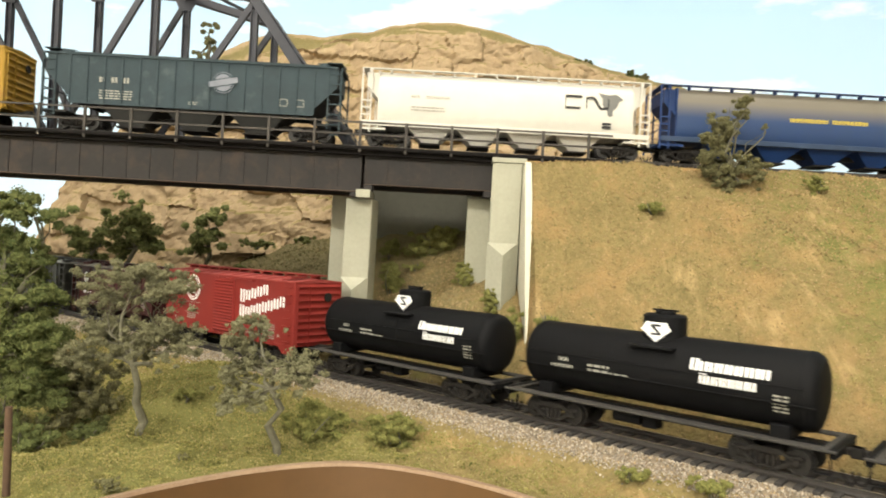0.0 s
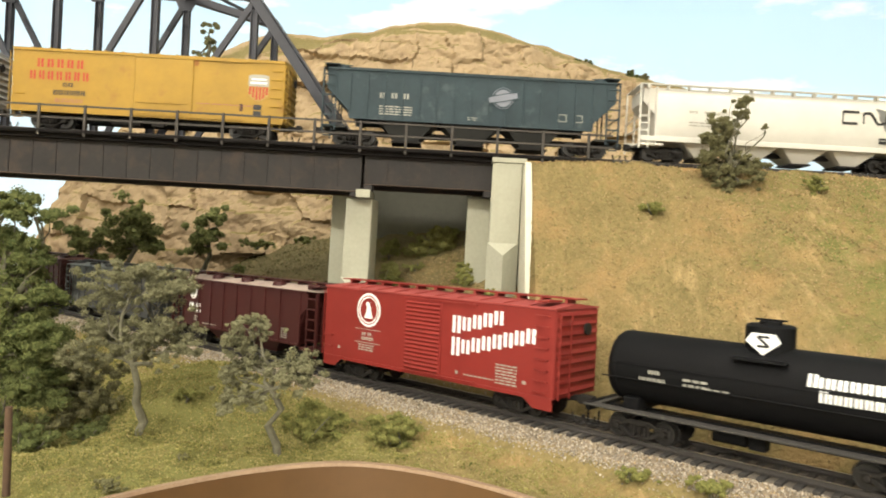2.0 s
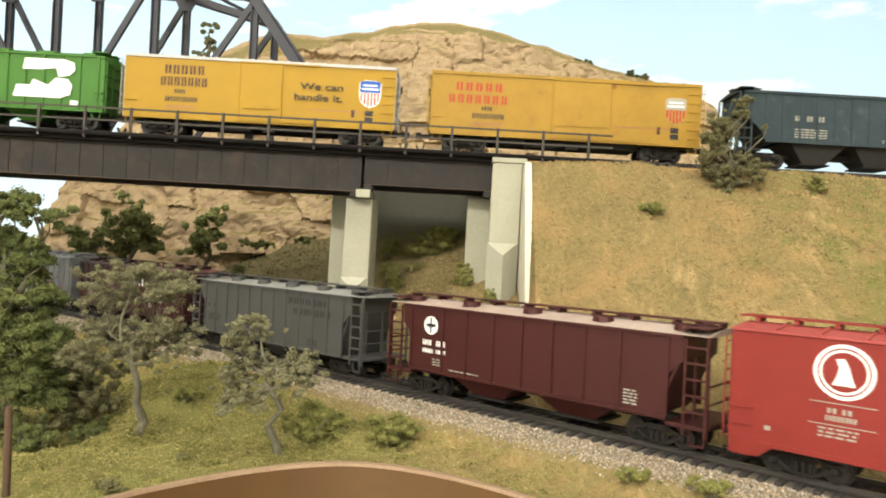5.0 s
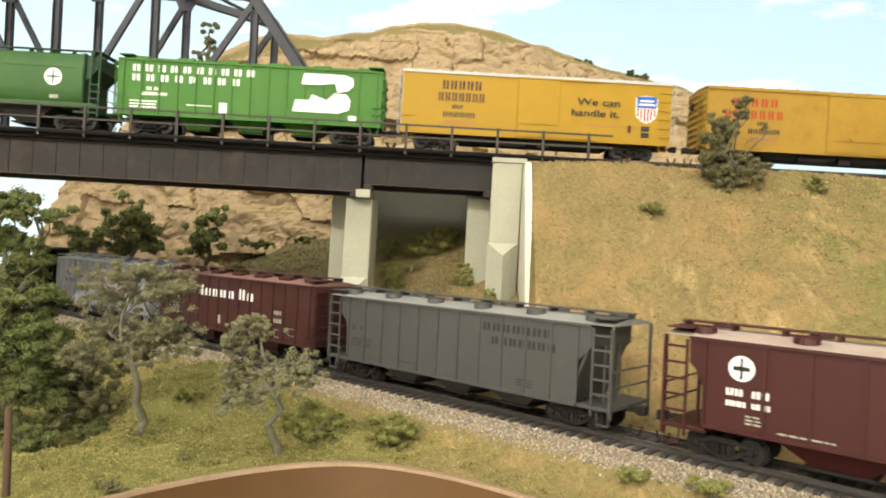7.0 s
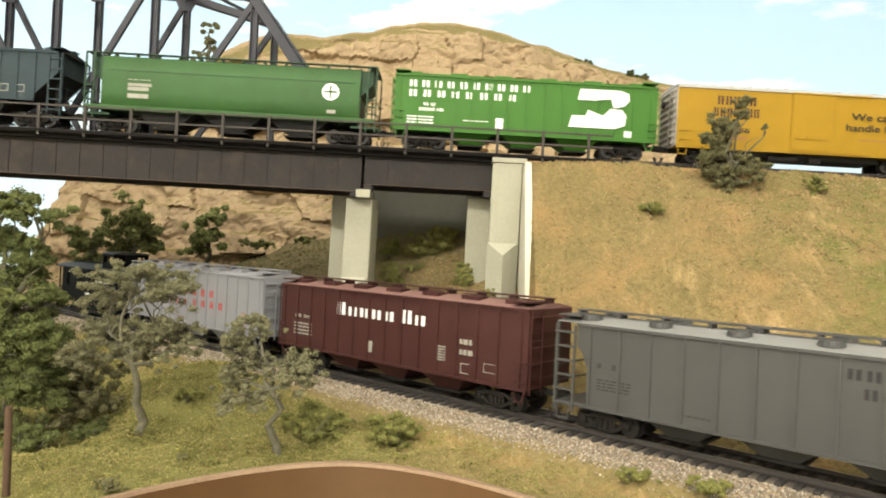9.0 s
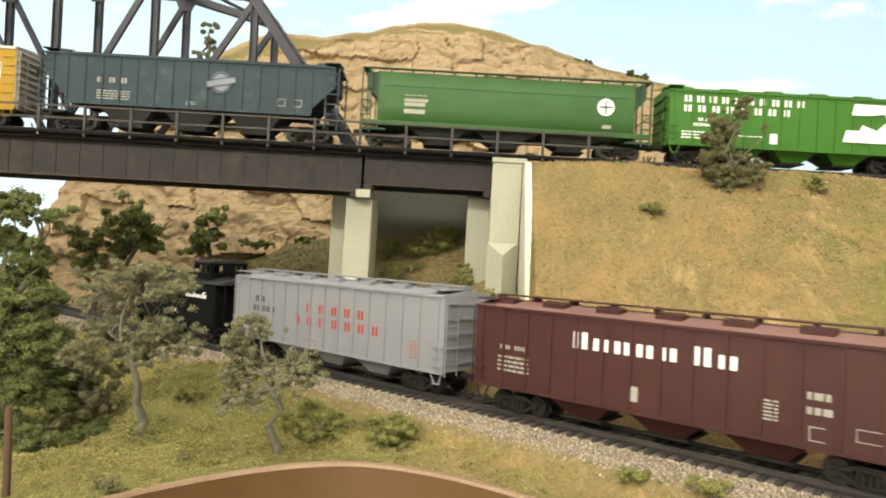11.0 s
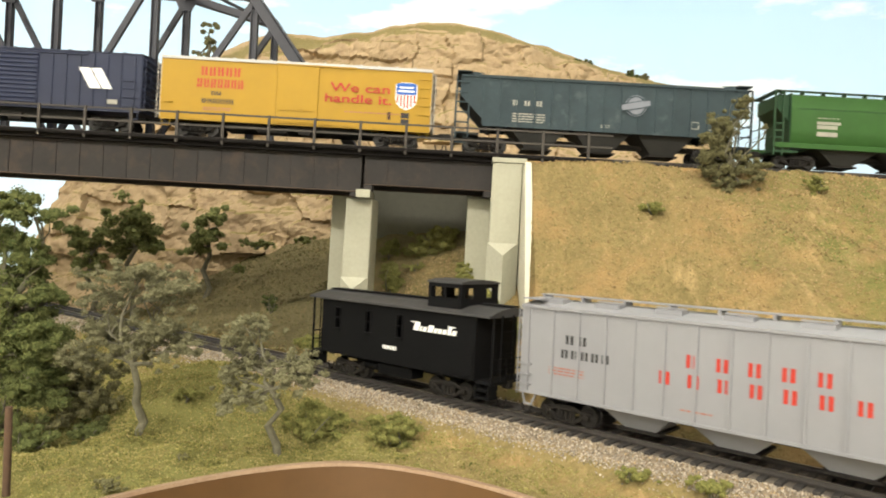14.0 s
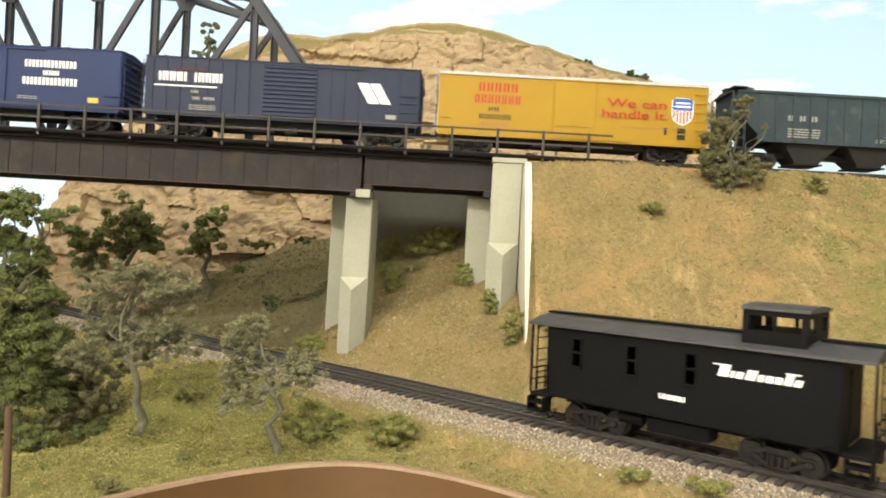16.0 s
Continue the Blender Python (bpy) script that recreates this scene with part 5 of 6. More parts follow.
    part("roof", Geo().sweep([(-1.9, ze + 0.03), (-0.6, ze + 0.24), (0.6, ze + 0.24), (1.9, ze + 0.03), (1.8, ze), (-1.8, ze)], [(-h, 1, 1), (h, 1, 1)]), P[roofmat], c)
    for i in range(hatches):
        x = -h + 1.2 + (L - 2.4) * i / (hatches - 1)
        for y in ((-1.05, 1.05) if round_hatch else (-0.95,)):
            g = Geo().tube((x, y, ze + 0.13), (x, y, ze + 0.36), 0.46, 0.42, 16) if round_hatch else Geo().box(x - 0.55, x + 0.55, y - 0.35, y + 0.35, ze + 0.1, ze + 0.33)
            hc = part("roof_hatch", g, P[body], c, smooth=False)
            part("hatch_bar", Geo().box(x - 0.6, x + 0.6, y - 0.05, y + 0.05, ze + 0.365, ze + 0.42), P[body], hc)
    each("running_board", [(-h, h, -0.36, -0.05, ze + 0.44, ze + 0.49), (-h, h, 0.05, 0.36, ze + 0.44, ze + 0.49)], P[body], c)
    for i in range(10):
        x = -h + 0.15 + (L - 0.3) * i / 9
        part("board_saddle", Geo().box(x - 0.06, x + 0.06, -0.34, 0.34, ze + 0.24, ze + 0.44), P[body], c)
    each("roof_walk", [(h - 1.0, h, -1.8, 0, ze + 0.28, ze + 0.34), (-h, -h + 1.0, -1.8, 0, ze + 0.28, ze + 0.34)], P[body], c)
    bw = (L - 7.6) / bays / 2
    for i in range(bays):
        x = -(L - 7.0) / 2 + (L - 7.0) * (i + 0.5) / bays
        b = part("hopper_bay", Geo().add([(x - bw, -1.6, zb + 0.1), (x + bw, -1.6, zb + 0.1), (x + bw, 1.6, zb + 0.1), (x - bw, 1.6, zb + 0.1), (x - bw * 0.38, -0.9, 0.42), (x + bw * 0.38, -0.9, 0.42), (x + bw * 0.38, 0.9, 0.42), (x - bw * 0.38, 0.9, 0.42)], [(3, 2, 1, 0), (4, 5, 6, 7), (0, 1, 5, 4), (1, 2, 6, 5), (2, 3, 7, 6), (3, 0, 4, 7)]), P[under], c)
        part("outlet_gate", Geo().box(x - bw * 0.5, x + bw * 0.5, -1.05, 1.05, 0.32, 0.42), P["truck"], b)
    running_gear(c, L, out, h - 2.1)
    return c


def round_hopper(base, label, L, zb, ze, body, frame, out, prof, sill, bays=4, bottom=None):
    """A covered hopper with bulging smooth sides."""
    c = car_thing(base, label, "hopper car")
    h = L / 2
    e = 1.15
    full = prof + [(-y, z) for y, z in reversed(prof)]
    part("body_shell", Geo().sweep(full, [(-h + e, 1, 1), (h - e, 1, 1)]), P[body], c, smooth=True)
    for s in (-1, 1):
        part("slope_end", Geo().add([(s * (h - 0.3), -1.5, ze - 0.1), (s * (h - 0.3), 1.5, ze - 0.1), (s * (h - 0.3), 1.5, ze - 1.0), (s * (h - 0.3), -1.5, ze - 1.0), (s * (h - e - 0.02), -1.55, ze - 0.1), (s * (h - e - 0.02), 1.55, ze - 0.1), (s * (h - e - 1.6), 1.5, zb), (s * (h - e - 1.6), -1.5, zb)], [(0, 1, 2, 3), (0, 4, 5, 1), (3, 2, 6, 7), (0, 3, 7, 4), (1, 5, 6, 2), (4, 7, 6, 5)]), P[frame], c)
        part("end_platform", Geo().box(s * (h - 1.7), s * h, -1.75, 1.75, 1.0, 1.16), P[frame], c, bevel=0.02)
        for x in (h - 0.03, h - 0.62):
            part("corner_post", Geo().box(s * x - 0.05, s * x + 0.05, -1.8, -1.7, 0.8, ze + 0.15), P[frame], c)
            part("corner_post", Geo().box(s * x - 0.05, s * x + 0.05, 1.7, 1.8, 0.8, ze + 0.15), P[frame], c)
        part("end_panel", Geo().box(s * (h - e - 0.02), s * (h - e + 0.06), -1.75, 1.75, 1.1, ze), P[frame], c)
        ladder(c, s * (h - 0.03), s * (h - 0.62), -1.8, 0.8, 3.2, 5, P[frame])
        part("end_rail", Geo().bar((s * h, -1.76, 2.1), (s * h, 1.76, 2.1), 0.05).bar((s * h, -1.76, 2.9), (s * h, 1.76, 2.9), 0.05), P[frame], c)
    each("roof_walk", [(-h, h, -1.8, -1.45, ze + 0.12, ze + 0.18), (-h, h, 1.45, 1.8, ze + 0.12, ze + 0.18), (-h, -h + 0.5, -1.45, 1.45, ze + 0.12, ze + 0.18), (h - 0.5, h, -1.45, 1.45, ze + 0.12, ze + 0.18)], P[frame], c)
    for i in range(14):
        x = -h + 0.5 + (L - 1.0) * i / 13
        part("walk_bracket", Geo().box(x - 0.05, x + 0.05, -1.75, -1.3, ze - 0.1, ze + 0.12), P[frame], c)
    part("side_sill", Geo().box(-h + 0.1, h - 0.1, -1.86, -1.62, zb - 0.12, zb + 0.22), P[sill], c, bevel=0.02)
    part("side_sill", Geo().box(-h + 0.1, h - 0.1, 1.62, 1.86, zb - 0.12, zb + 0.22), P[sill], c)
    bw = (L - 6.4) / bays / 2
    for i in range(bays):
        x = -(L - 6.0) / 2 + (L - 6.0) * (i + 0.5) / bays
        b = part("hopper_bay", Geo().add([(x - bw, -1.6, zb), (x + bw, -1.6, zb), (x + bw, 1.6, zb), (x - bw, 1.6, zb), (x - bw * 0.3, -0.9, 0.4), (x + bw * 0.3, -0.9, 0.4), (x + bw * 0.3, 0.9, 0.4), (x - bw * 0.3, 0.9, 0.4)], [(3, 2, 1, 0), (4, 5, 6, 7), (0, 1, 5, 4), (1, 2, 6, 5), (2, 3, 7, 6), (3, 0, 4, 7)]), P[bottom or frame], c)
        part("outlet_gate", Geo().box(x - bw * 0.45, x + bw * 0.45, -1.0, 1.0, 0.3, 0.4), P["truck"], b)
    running_gear(c, L, out, h - 1.9)
    return c


def tank_car(base, label, L, out):
    c = car_thing(base, label, "tank car")
    h, r, zc = L / 2, 1.46, 2.88
    n = 32
    ring = [(r * math.cos(6.28319 * i / n), r * math.sin(6.28319 * i / n)) for i in range(n)]
    st = [(-h + 0.72, 0.35), (-h + 0.76, 0.72), (-h + 0.86, 0.90), (-h + 1.02, 0.985), (-h + 1.2, 1.0), (h - 1.2, 1.0), (h - 1.02, 0.985), (h - 0.86, 0.90), (h - 0.76, 0.72), (h - 0.72, 0.35)]
    part("tank", Geo().sweep(ring, [(x, [(y * k, zc + z * k) for y, z in ring]) for x, k in st]), P["black"], c, smooth=True)
    for x in (-h + 1.25, h - 1.25, 0.0):
        part("tank_band", Geo().sweep(ring, [(x - 0.04, [(y * 1.012, zc + z * 1.012) for y, z in ring]), (x + 0.04, [(y * 1.012, zc + z * 1.012) for y, z in ring])]), P["black"], c, smooth=True)
    part("seam", Geo().box(-h + 1.1, h - 1.1, -r - 0.012, -r + 0.05, zc + 0.22, zc + 0.25), P["black"], c)
    d = part("dome", Geo().tube((0, 0, zc + r - 0.3), (0, 0, zc + r + 0.74), 0.88, 0.88, 28).tube((0, 0, zc + r + 0.74), (0, 0, zc + r + 0.82), 0.88, 0.78, 28), P["black"], c, smooth=True)
    part("dome_hatch", Geo().tube((0, 0, zc + r + 0.8), (0, 0, zc + r + 0.95), 0.42, 0.4, 18).box(-0.55, 0.55, -0.08, 0.08, zc + r + 0.95, zc + r + 1.02), P["black"], d)
    each("dome_walk", [(-0.95, 0.95, -1.5, -0.95, zc + 0.98, zc + 1.05), (-0.95, 0.95, 0.95, 1.5, zc + 0.98, zc + 1.05)], P["black"], c)
    for s in (-1, 1):
        part("tank_saddle", Geo().box(s * (h - 1.9) - 0.35, s * (h - 1.9) + 0.35, -1.25, 1.25, 1.2, 1.75), P["black"], c, bevel=0.04)
        part("end_sill", Geo().box(s * (h - 0.25), s * h, -1.55, 1.55, 0.95, 1.3), P["black"], c, bevel=0.03)
        part("step", Geo().box(s * (h - 0.7), s * (h - 0.65), -1.6, -1.52, 0.45, 1.0).box(s * (h - 0.2), s * (h - 0.15), -1.6, -1.52, 0.45, 1.0).box(s * (h - 0.7), s * (h - 0.15), -1.6, -1.52, 0.42, 0.48), P["black"], c)
    part("running_board", Geo().box(-h, h, -1.72, -1.15, 1.18, 1.26), P["walk"], c, "dusty grey running board", bevel=0.015)
    part("running_board", Geo().box(-h, h, 1.15, 1.72, 1.18, 1.26), P["walk"], c, "dusty grey running board", bevel=0.015)
    each("end_board", [(-h, -h + 0.5, -1.15, 1.15, 1.18, 1.26), (h - 0.5, h, -1.15, 1.15, 1.18, 1.26)], P["walk"], c)
    part("handrail", Geo().rod([(-h + 0.7, -r - 0.06, zc - 0.35), (h - 0.7, -r - 0.06, zc - 0.35)], 0.03, 5), P["black"], c)
    part("brake_cylinder", Geo().tube((-1.6, -0.9, 0.9), (-0.4, -0.9, 0.9), 0.3, n=12).box(-0.3, 0.3, -1.1, -0.5, 0.6, 1.1), P["black"], c)

    def on(x0, x1, z0, z1):
        """A patch laid on the tank's round side."""
        f = lambda z: -math.sqrt(max(0.01, (r + 0.012) ** 2 - (z - zc) ** 2))
        k = 3
        vs = [(x, f(z) - o, z) for o in (0, 0.006) for x in (x0, x1) for z in [z0 + (z1 - z0) * i / k for i in range(k + 1)]]
        m = k + 1
        fs = []
        for i in range(k):
            fs += [(2 * m + i, 2 * m + i + 1, 3 * m + i + 1, 3 * m + i), (i, m + i, m + i + 1, i + 1)]
        return vs, fs
    g = Geo()
    for q in letters(1.65, zc + 0.38, 2.95, 0.34, 8, 0.16, 1.25) + letters(2.05, zc - 0.1, 2.1, 0.32, 7, 0.16, 1.25):
        g.add(*on(*q))
    part("lettering", g, P["white"], c, "white painted lettering blocks")
    g = Geo()
    for q in letters(-4.1, zc - 0.05, 0.5, 0.16, 2) + letters(-4.5, zc - 0.38, 1.1, 0.18, 5, 0.1) + fine_print(-2.7, zc - 0.12, 1.0, 2, 0.2) + fine_print(-1.9, zc - 0.32, 1.0, 1) + fine_print(4.7, zc - 0.15, 0.5, 5, 0.14):
        g.add(*on(*q))
    part("stencilled_data", g, P["fadeink"], c)
    y = -0.9
    part("emblem", Geo().poly_y([(-0.62, zc + r + 0.22), (-0.42, zc + r + 0.52), (0.42, zc + r + 0.52), (0.62, zc + r + 0.22), (0.0, zc + r - 0.28)], y - 0.01, y + 0.06), P["white"], d, "white diamond emblem")
    part("emblem_bar", Geo().bar((-0.2, y - 0.015, zc + r + 0.4), (0.22, y - 0.015, zc + r + 0.4), 0.02, 0.09).bar((-0.2, y - 0.015, zc + r + 0.4), (0.2, y - 0.015, zc + r + 0.05), 0.02, 0.1).bar((-0.2, y - 0.015, zc + r + 0.05), (0.22, y - 0.015, zc + r + 0.05), 0.02, 0.09), P["ink"], d)
    running_gear(c, L, out, h - 2.3, "black")
    return c


def pierced(x0, x1, y0, y1, z0, z1, holes):
    """A sheet from x0 to x1 and z0 to z1 with rectangular openings through it."""
    xs = sorted({x0, x1} | {q for h in holes for q in h[:2]})
    zs = sorted({z0, z1} | {q for h in holes for q in h[2:]})
    solid = lambda i, k: 0 <= i < len(xs) - 1 and 0 <= k < len(zs) - 1 and not any(a <= (xs[i] + xs[i + 1]) / 2 <= b and c <= (zs[k] + zs[k + 1]) / 2 <= d for a, b, c, d in holes)
    n = len(zs)
    v = lambda i, k, s: (i * n + k) * 2 + s
    g = Geo()
    g.v = [(x, y, z) for x in xs for z in zs for y in (y0, y1)]
    for i in range(len(xs) - 1):
        for k in range(n - 1):
            if not solid(i, k):
                continue
            for s in (0, 1):
                g.f.append((v(i, k, s), v(i + 1, k, s), v(i + 1, k + 1, s), v(i, k + 1, s)))
            for di, dk, a, b in ((-1, 0, (i, k), (i, k + 1)), (1, 0, (i + 1, k), (i + 1, k + 1)), (0, -1, (i, k), (i + 1, k)), (0, 1, (i, k + 1), (i + 1, k + 1))):
                if not solid(i + di, k + dk):
                    g.f.append((v(*a, 0), v(*b, 0), v(*b, 1), v(*a, 1)))
    return g


def caboose(base, label, L, out):
    c = thing("caboose", base, label, "caboose")
    h, zb, ze = L / 2, 1.25, 4.3
    wins = ((1.21, 1.59), (3.71, 4.09), (6.11, 6.49))
    for y0, y1 in ((-1.7, -1.6), (1.6, 1.7)):
        part("side_wall", pierced(-h, h, y0, y1, zb, ze, [(-h + a, -h + b, 2.72, 3.85) for a, b in wins]), P["black"], c)
    for s in (-1, 1):
        part("end_wall", Geo().box(s * h, s * (h - 0.1), -1.599, 1.599, zb, ze), P["black"], c)
    part("floor", Geo().box(-h + 0.1, h - 0.1, -1.599, 1.599, zb, zb + 0.1), P["black"], c)
    part("roof", Geo().sweep([(-1.95, ze), (-1.93, ze + 0.1), (-1.0, ze + 0.36), (0, ze + 0.45), (1.0, ze + 0.36), (1.93, ze + 0.1), (1.95, ze)], [(-h - 0.95, 1, 1), (h + 1.0, 1, 1)]), P["croof"], c, "weathered grey-black curved roof")
    each("running_board", [(-h - 0.95, x_cut, -0.34, 0.34, ze + 0.46, ze + 0.53) for x_cut in (h - 3.5,)] + [(h - 1.0, h + 1.0, -0.34, 0.34, ze + 0.46, ze + 0.53)], P["black"], c)
    for xa, xb in wins:
        part("window_frame", Geo().box(-h + xa - 0.07, -h + xa, -1.75, -1.69, 2.66, 3.9).box(-h + xb, -h + xb + 0.07, -1.75, -1.69, 2.66, 3.9).box(-h + xa - 0.07, -h + xb + 0.07, -1.75, -1.69, 3.85, 3.92).box(-h + xa - 0.1, -h + xb + 0.1, -1.79, -1.69, 2.63, 2.72).box(-h + xa, -h + xb, -1.74, -1.69, 3.26, 3.34), P["black"], c, "black sash window without glass")
    x0, x1 = h - 3.35, h - 1.15
    zc0, zc1 = ze + 0.2, ze + 1.45
    cu = part("cupola", Geo().box(x0, x1, -1.5, 1.5, zc0, zc0 + 0.52).box(x0, x1, -1.5, 1.5, zc1 - 0.2, zc1).box(x0, x0 + 0.22, -1.5, -1.2, zc0 + 0.52, zc1 - 0.2).box(x1 - 0.22, x1, -1.5, -1.2, zc0 + 0.52, zc1 - 0.2).box(x0, x0 + 0.22, 1.2, 1.5, zc0 + 0.52, zc1 - 0.2).box(x1 - 0.22, x1, 1.2, 1.5, zc0 + 0.52, zc1 - 0.2)
              .box((x0 + x1) / 2 - 0.06, (x0 + x1) / 2 + 0.06, -1.5, -1.4, zc0 + 0.52, zc1 - 0.2).box((x0 + x1) / 2 - 0.06, (x0 + x1) / 2 + 0.06, 1.4, 1.5, zc0 + 0.52, zc1 - 0.2).box(x1 - 0.1, x1, -0.5, 0.5, zc0 + 0.52, zc1 - 0.2).box(x0, x0 + 0.1, -0.5, 0.5, zc0 + 0.52, zc1 - 0.2), P["black"], c)
    part("cupola_roof", Geo().sweep([(-1.57, zc1), (-1.54, zc1 + 0.1), (-0.9, zc1 + 0.19), (0, zc1 + 0.22), (0.9, zc1 + 0.19), (1.54, zc1 + 0.1), (1.57, zc1)], [(x0 - 0.07, 1, 1), (x1 + 0.07, 1, 1)]), P["croof"], cu)
    for s in (-1, 1):
        e = s * (h + 0.95)
        part("platform", Geo().box(s * h, e, -1.6, 1.6, 1.1, 1.25), P["black"], c, bevel=0.02)
        part("steps", Geo().box(s * (h + 0.15), e, -1.75, -1.1, 0.8, 0.9).box(s * (h + 0.15), e, -1.8, -1.2, 0.45, 0.55).box(s * (h + 0.12), s * (h + 0.2), -1.8, -1.1, 0.45, 1.1).box(e - 0.06 * s, e, -1.8, -1.1, 0.45, 1.1), P["black"], c)
        each("roof_post", [(e - 0.04, e + 0.04, -1.6, -1.5, 1.25, ze + 0.02), (e - 0.04, e + 0.04, 1.5, 1.6, 1.25, ze + 0.02)], P["black"], c)
        part("platform_railing", Geo().bar((e, -1.5, 2.3), (e, 1.5, 2.3), 0.06).bar((e, -1.5, 1.8), (e, 1.5, 1.8), 0.05).bar((e, -1.05, 1.25), (e, -1.05, 2.3), 0.05, up=(1, 0, 0)).bar((e, -0.4, 1.25), (e, -0.4, 2.3), 0.05, up=(1, 0, 0)), P["black"], c)
        ladder(c, e + s * 0.08, 0, -1.0, 1.25, ze + 0.1, 6, P["black"], across=True)
        part("grab_rail", Geo().rod([(s * (h - 0.08), -1.78, 1.5), (s * (h - 0.08), -1.78, 2.6)], 0.03, 5).rod([(s * (h - 0.3), -1.76, 1.45), (s * (h - 0.75), -1.76, 1.28), (s * (h - 1.3), -1.76, 1.28)], 0.025, 5), P["black"], c)
        part("end_door", Geo().box(s * h, s * (h + 0.04), -0.45, 0.45, 1.3, 3.9), P["black"], c)
    g = Geo()
    x = h - 4.1
    for w_, hh in ((0.38, 0.42), (0.14, 0.24), (0.26, 0.24), (0.0, 0.0), (0.36, 0.36), (0.2, 0.24), (0.26, 0.24), (0.24, 0.24), (0.26, 0.42), (0.26, 0.24)):
        if w_:
            g.add([(x + dx, yy, 3.22 + dz) for yy in (-1.712, -1.704) for dx, dz in ((0, 0), (w_, 0), (w_ + hh * 0.3, hh), (hh * 0.3, hh))], [(0, 1, 2, 3), (7, 6, 5, 4), (0, 4, 5, 1), (1, 5, 6, 2), (2, 6, 7, 3), (3, 7, 4, 0)])
        x += w_ + (0.06 if w_ else 0.02)
    g.box(h - 4.25, h - 3.6, -1.712, -1.704, 3.62, 3.67).box(h - 1.75, h - 1.25, -1.712, -1.704, 3.60, 3.65)
    part("lettering", g, P["white"], c, "white slanted lettering blocks")
    decal(c, "number_bar", letters(-0.6, 2.0, 1.05, 0.2, 5, 0.05), "white", -1.704)
    part("underfloor_tank", Geo().box(-1.2, 1.3, -1.4, -0.4, 0.55, 1.15).tube((-1.5, -0.9, 0.85), (-2.6, -0.9, 0.85), 0.26, n=12), P["black"], c, bevel=0.04)
    running_gear(c, L, out, h - 2.0, "black")
    return c


P["walk"] = mat("dusty_walk", (0.048, 0.043, 0.036), (0.022, 0.02, 0.017), 0.85, scale=2)
P["croof"] = mat("worn_black_roof", (0.018, 0.018, 0.018), (0.045, 0.043, 0.042), 0.6, scale=2, fine=20)
P["rust"] = mat("rust_streak", (0.16, 0.06, 0.02), (0.28, 0.12, 0.02), 0.9, scale=0.5)


def shield_car(base, label, roof, slogan, big=False, body="yellow", old=False):
    c = boxcar(base, label, 18.2, 1.05, 5.15, body, roof, "tan_end" if not old else "yellow_old", 0.95, door=(-1.3, 1.5) if not old else (-0.9, 3.0), side_ribs=0)
    h = 9.1
    dec = lambda *a, **k: decal(c, *a, y=-1.85, **k)
    if old:
        dec("lettering", letters(-h + 1.65, 3.95, 3.3, 0.56, 5, 0.4) + letters(-h + 1.2, 3.12, 4.1, 0.58, 7, 0.4), "redink")
    else:
        dec("lettering", letters(-h + 2.7, 3.98, 2.75, 0.6, 5, 0.3) + letters(-h + 2.45, 3.18, 3.2, 0.6, 7, 0.3), "redink" if slogan != "ink" else "oxide")
    dec("number_bar", letters(-h + 3.4, 2.68, 0.75, 0.27, 2) + letters(-h + 2.8, 2.12, 2.2, 0.34, 6, 0.25), "ink")
    dec("fine_print", fine_print(-h + 2.9, 1.8, 1.9, 2) + fine_print(3.3, 2.05, 4.2, 1), "greyink")
    if slogan:
        k = 1.0 if big else 0.8
        words(c, "slogan", "We can", 2.3 if big else 2.7, 3.42, 0.58 * k, slogan, -1.924, 1.6 if big else 1.45, 0.008)
        words(c, "slogan", "handle it.", 1.9 if big else 2.3, 2.68, 0.58 * k, slogan, -1.924, 1.55 if big else 1.4, 0.008)
    shield(c, h - 1.7, 3.35, 1.35, 1.7, "blueink" if not old else "fadeink")
    dec("stencil", [(h - 2.0, h - 1.45, 1.85, 2.2), (h - 2.0, h - 1.45, 1.42, 1.77)], "ink")
    dec("stencil", [(3.6 + 2.6, 3.6 + 2.8, 1.7, 2.2)], "oxide")
    for s in (-1, 1):
        rungs(c, h - 0.85 if s > 0 else -h + 0.15, h - 0.15 if s > 0 else -h + 0.85, ([1.5, 2.1, 2.7, 3.3, 3.9, 4.5] if s > 0 else [1.5, 2.1]), P["yellow"], -1.84)
    part("top_edge", Geo().box(-h, h, -1.92, -1.84, 5.02, 5.2), P[roof], c)
    return c


def teal_hopper(base, label):
    c = hopper(base, label, 20.0, 1.75, 5.0, "teal", "tealdark", 0.62, 15, cut=1.55, step=1.35, bays=3, hatches=2, under="tealdark")
    disc(c, "emblem", 2.1, 3.55, 0.0, 0.72, "paleink", -1.905)
    disc(c, "emblem_ring", 2.1, 3.55, 0.58, 0.68, "teal", -1.914)
    part("emblem_band", Geo().bar((1.15, -1.925, 3.38), (3.05, -1.925, 3.78), 0.01, 0.36), P["paleink"], c)
    part("emblem_line", Geo().bar((1.15, -1.932, 3.13), (3.05, -1.932, 3.53), 0.01, 0.05).bar((1.15, -1.932, 3.62), (3.05, -1.932, 4.02), 0.01, 0.05), P["teal"], c)
    decal(c, "lettering", letters(-6.2, 3.15, 2.4, 0.36, 3, 0.55), "fadeink", -1.822)
    decal(c, "fine_print", fine_print(-6.2, 2.55, 2.2, 4, 0.17) + fine_print(-0.2, 2.1, 0.6, 2), "fadeink", -1.822)
    decal(c, "stencil_frame", [q for x in (5.9, 7.0) for q in ((x, x + 0.55, 2.2, 2.25), (x, x + 0.55, 2.65, 2.7), (x, x + 0.05, 2.25, 2.65), (x + 0.5, x + 0.55, 2.25, 2.65))], "fadeink", -1.822)
    return c


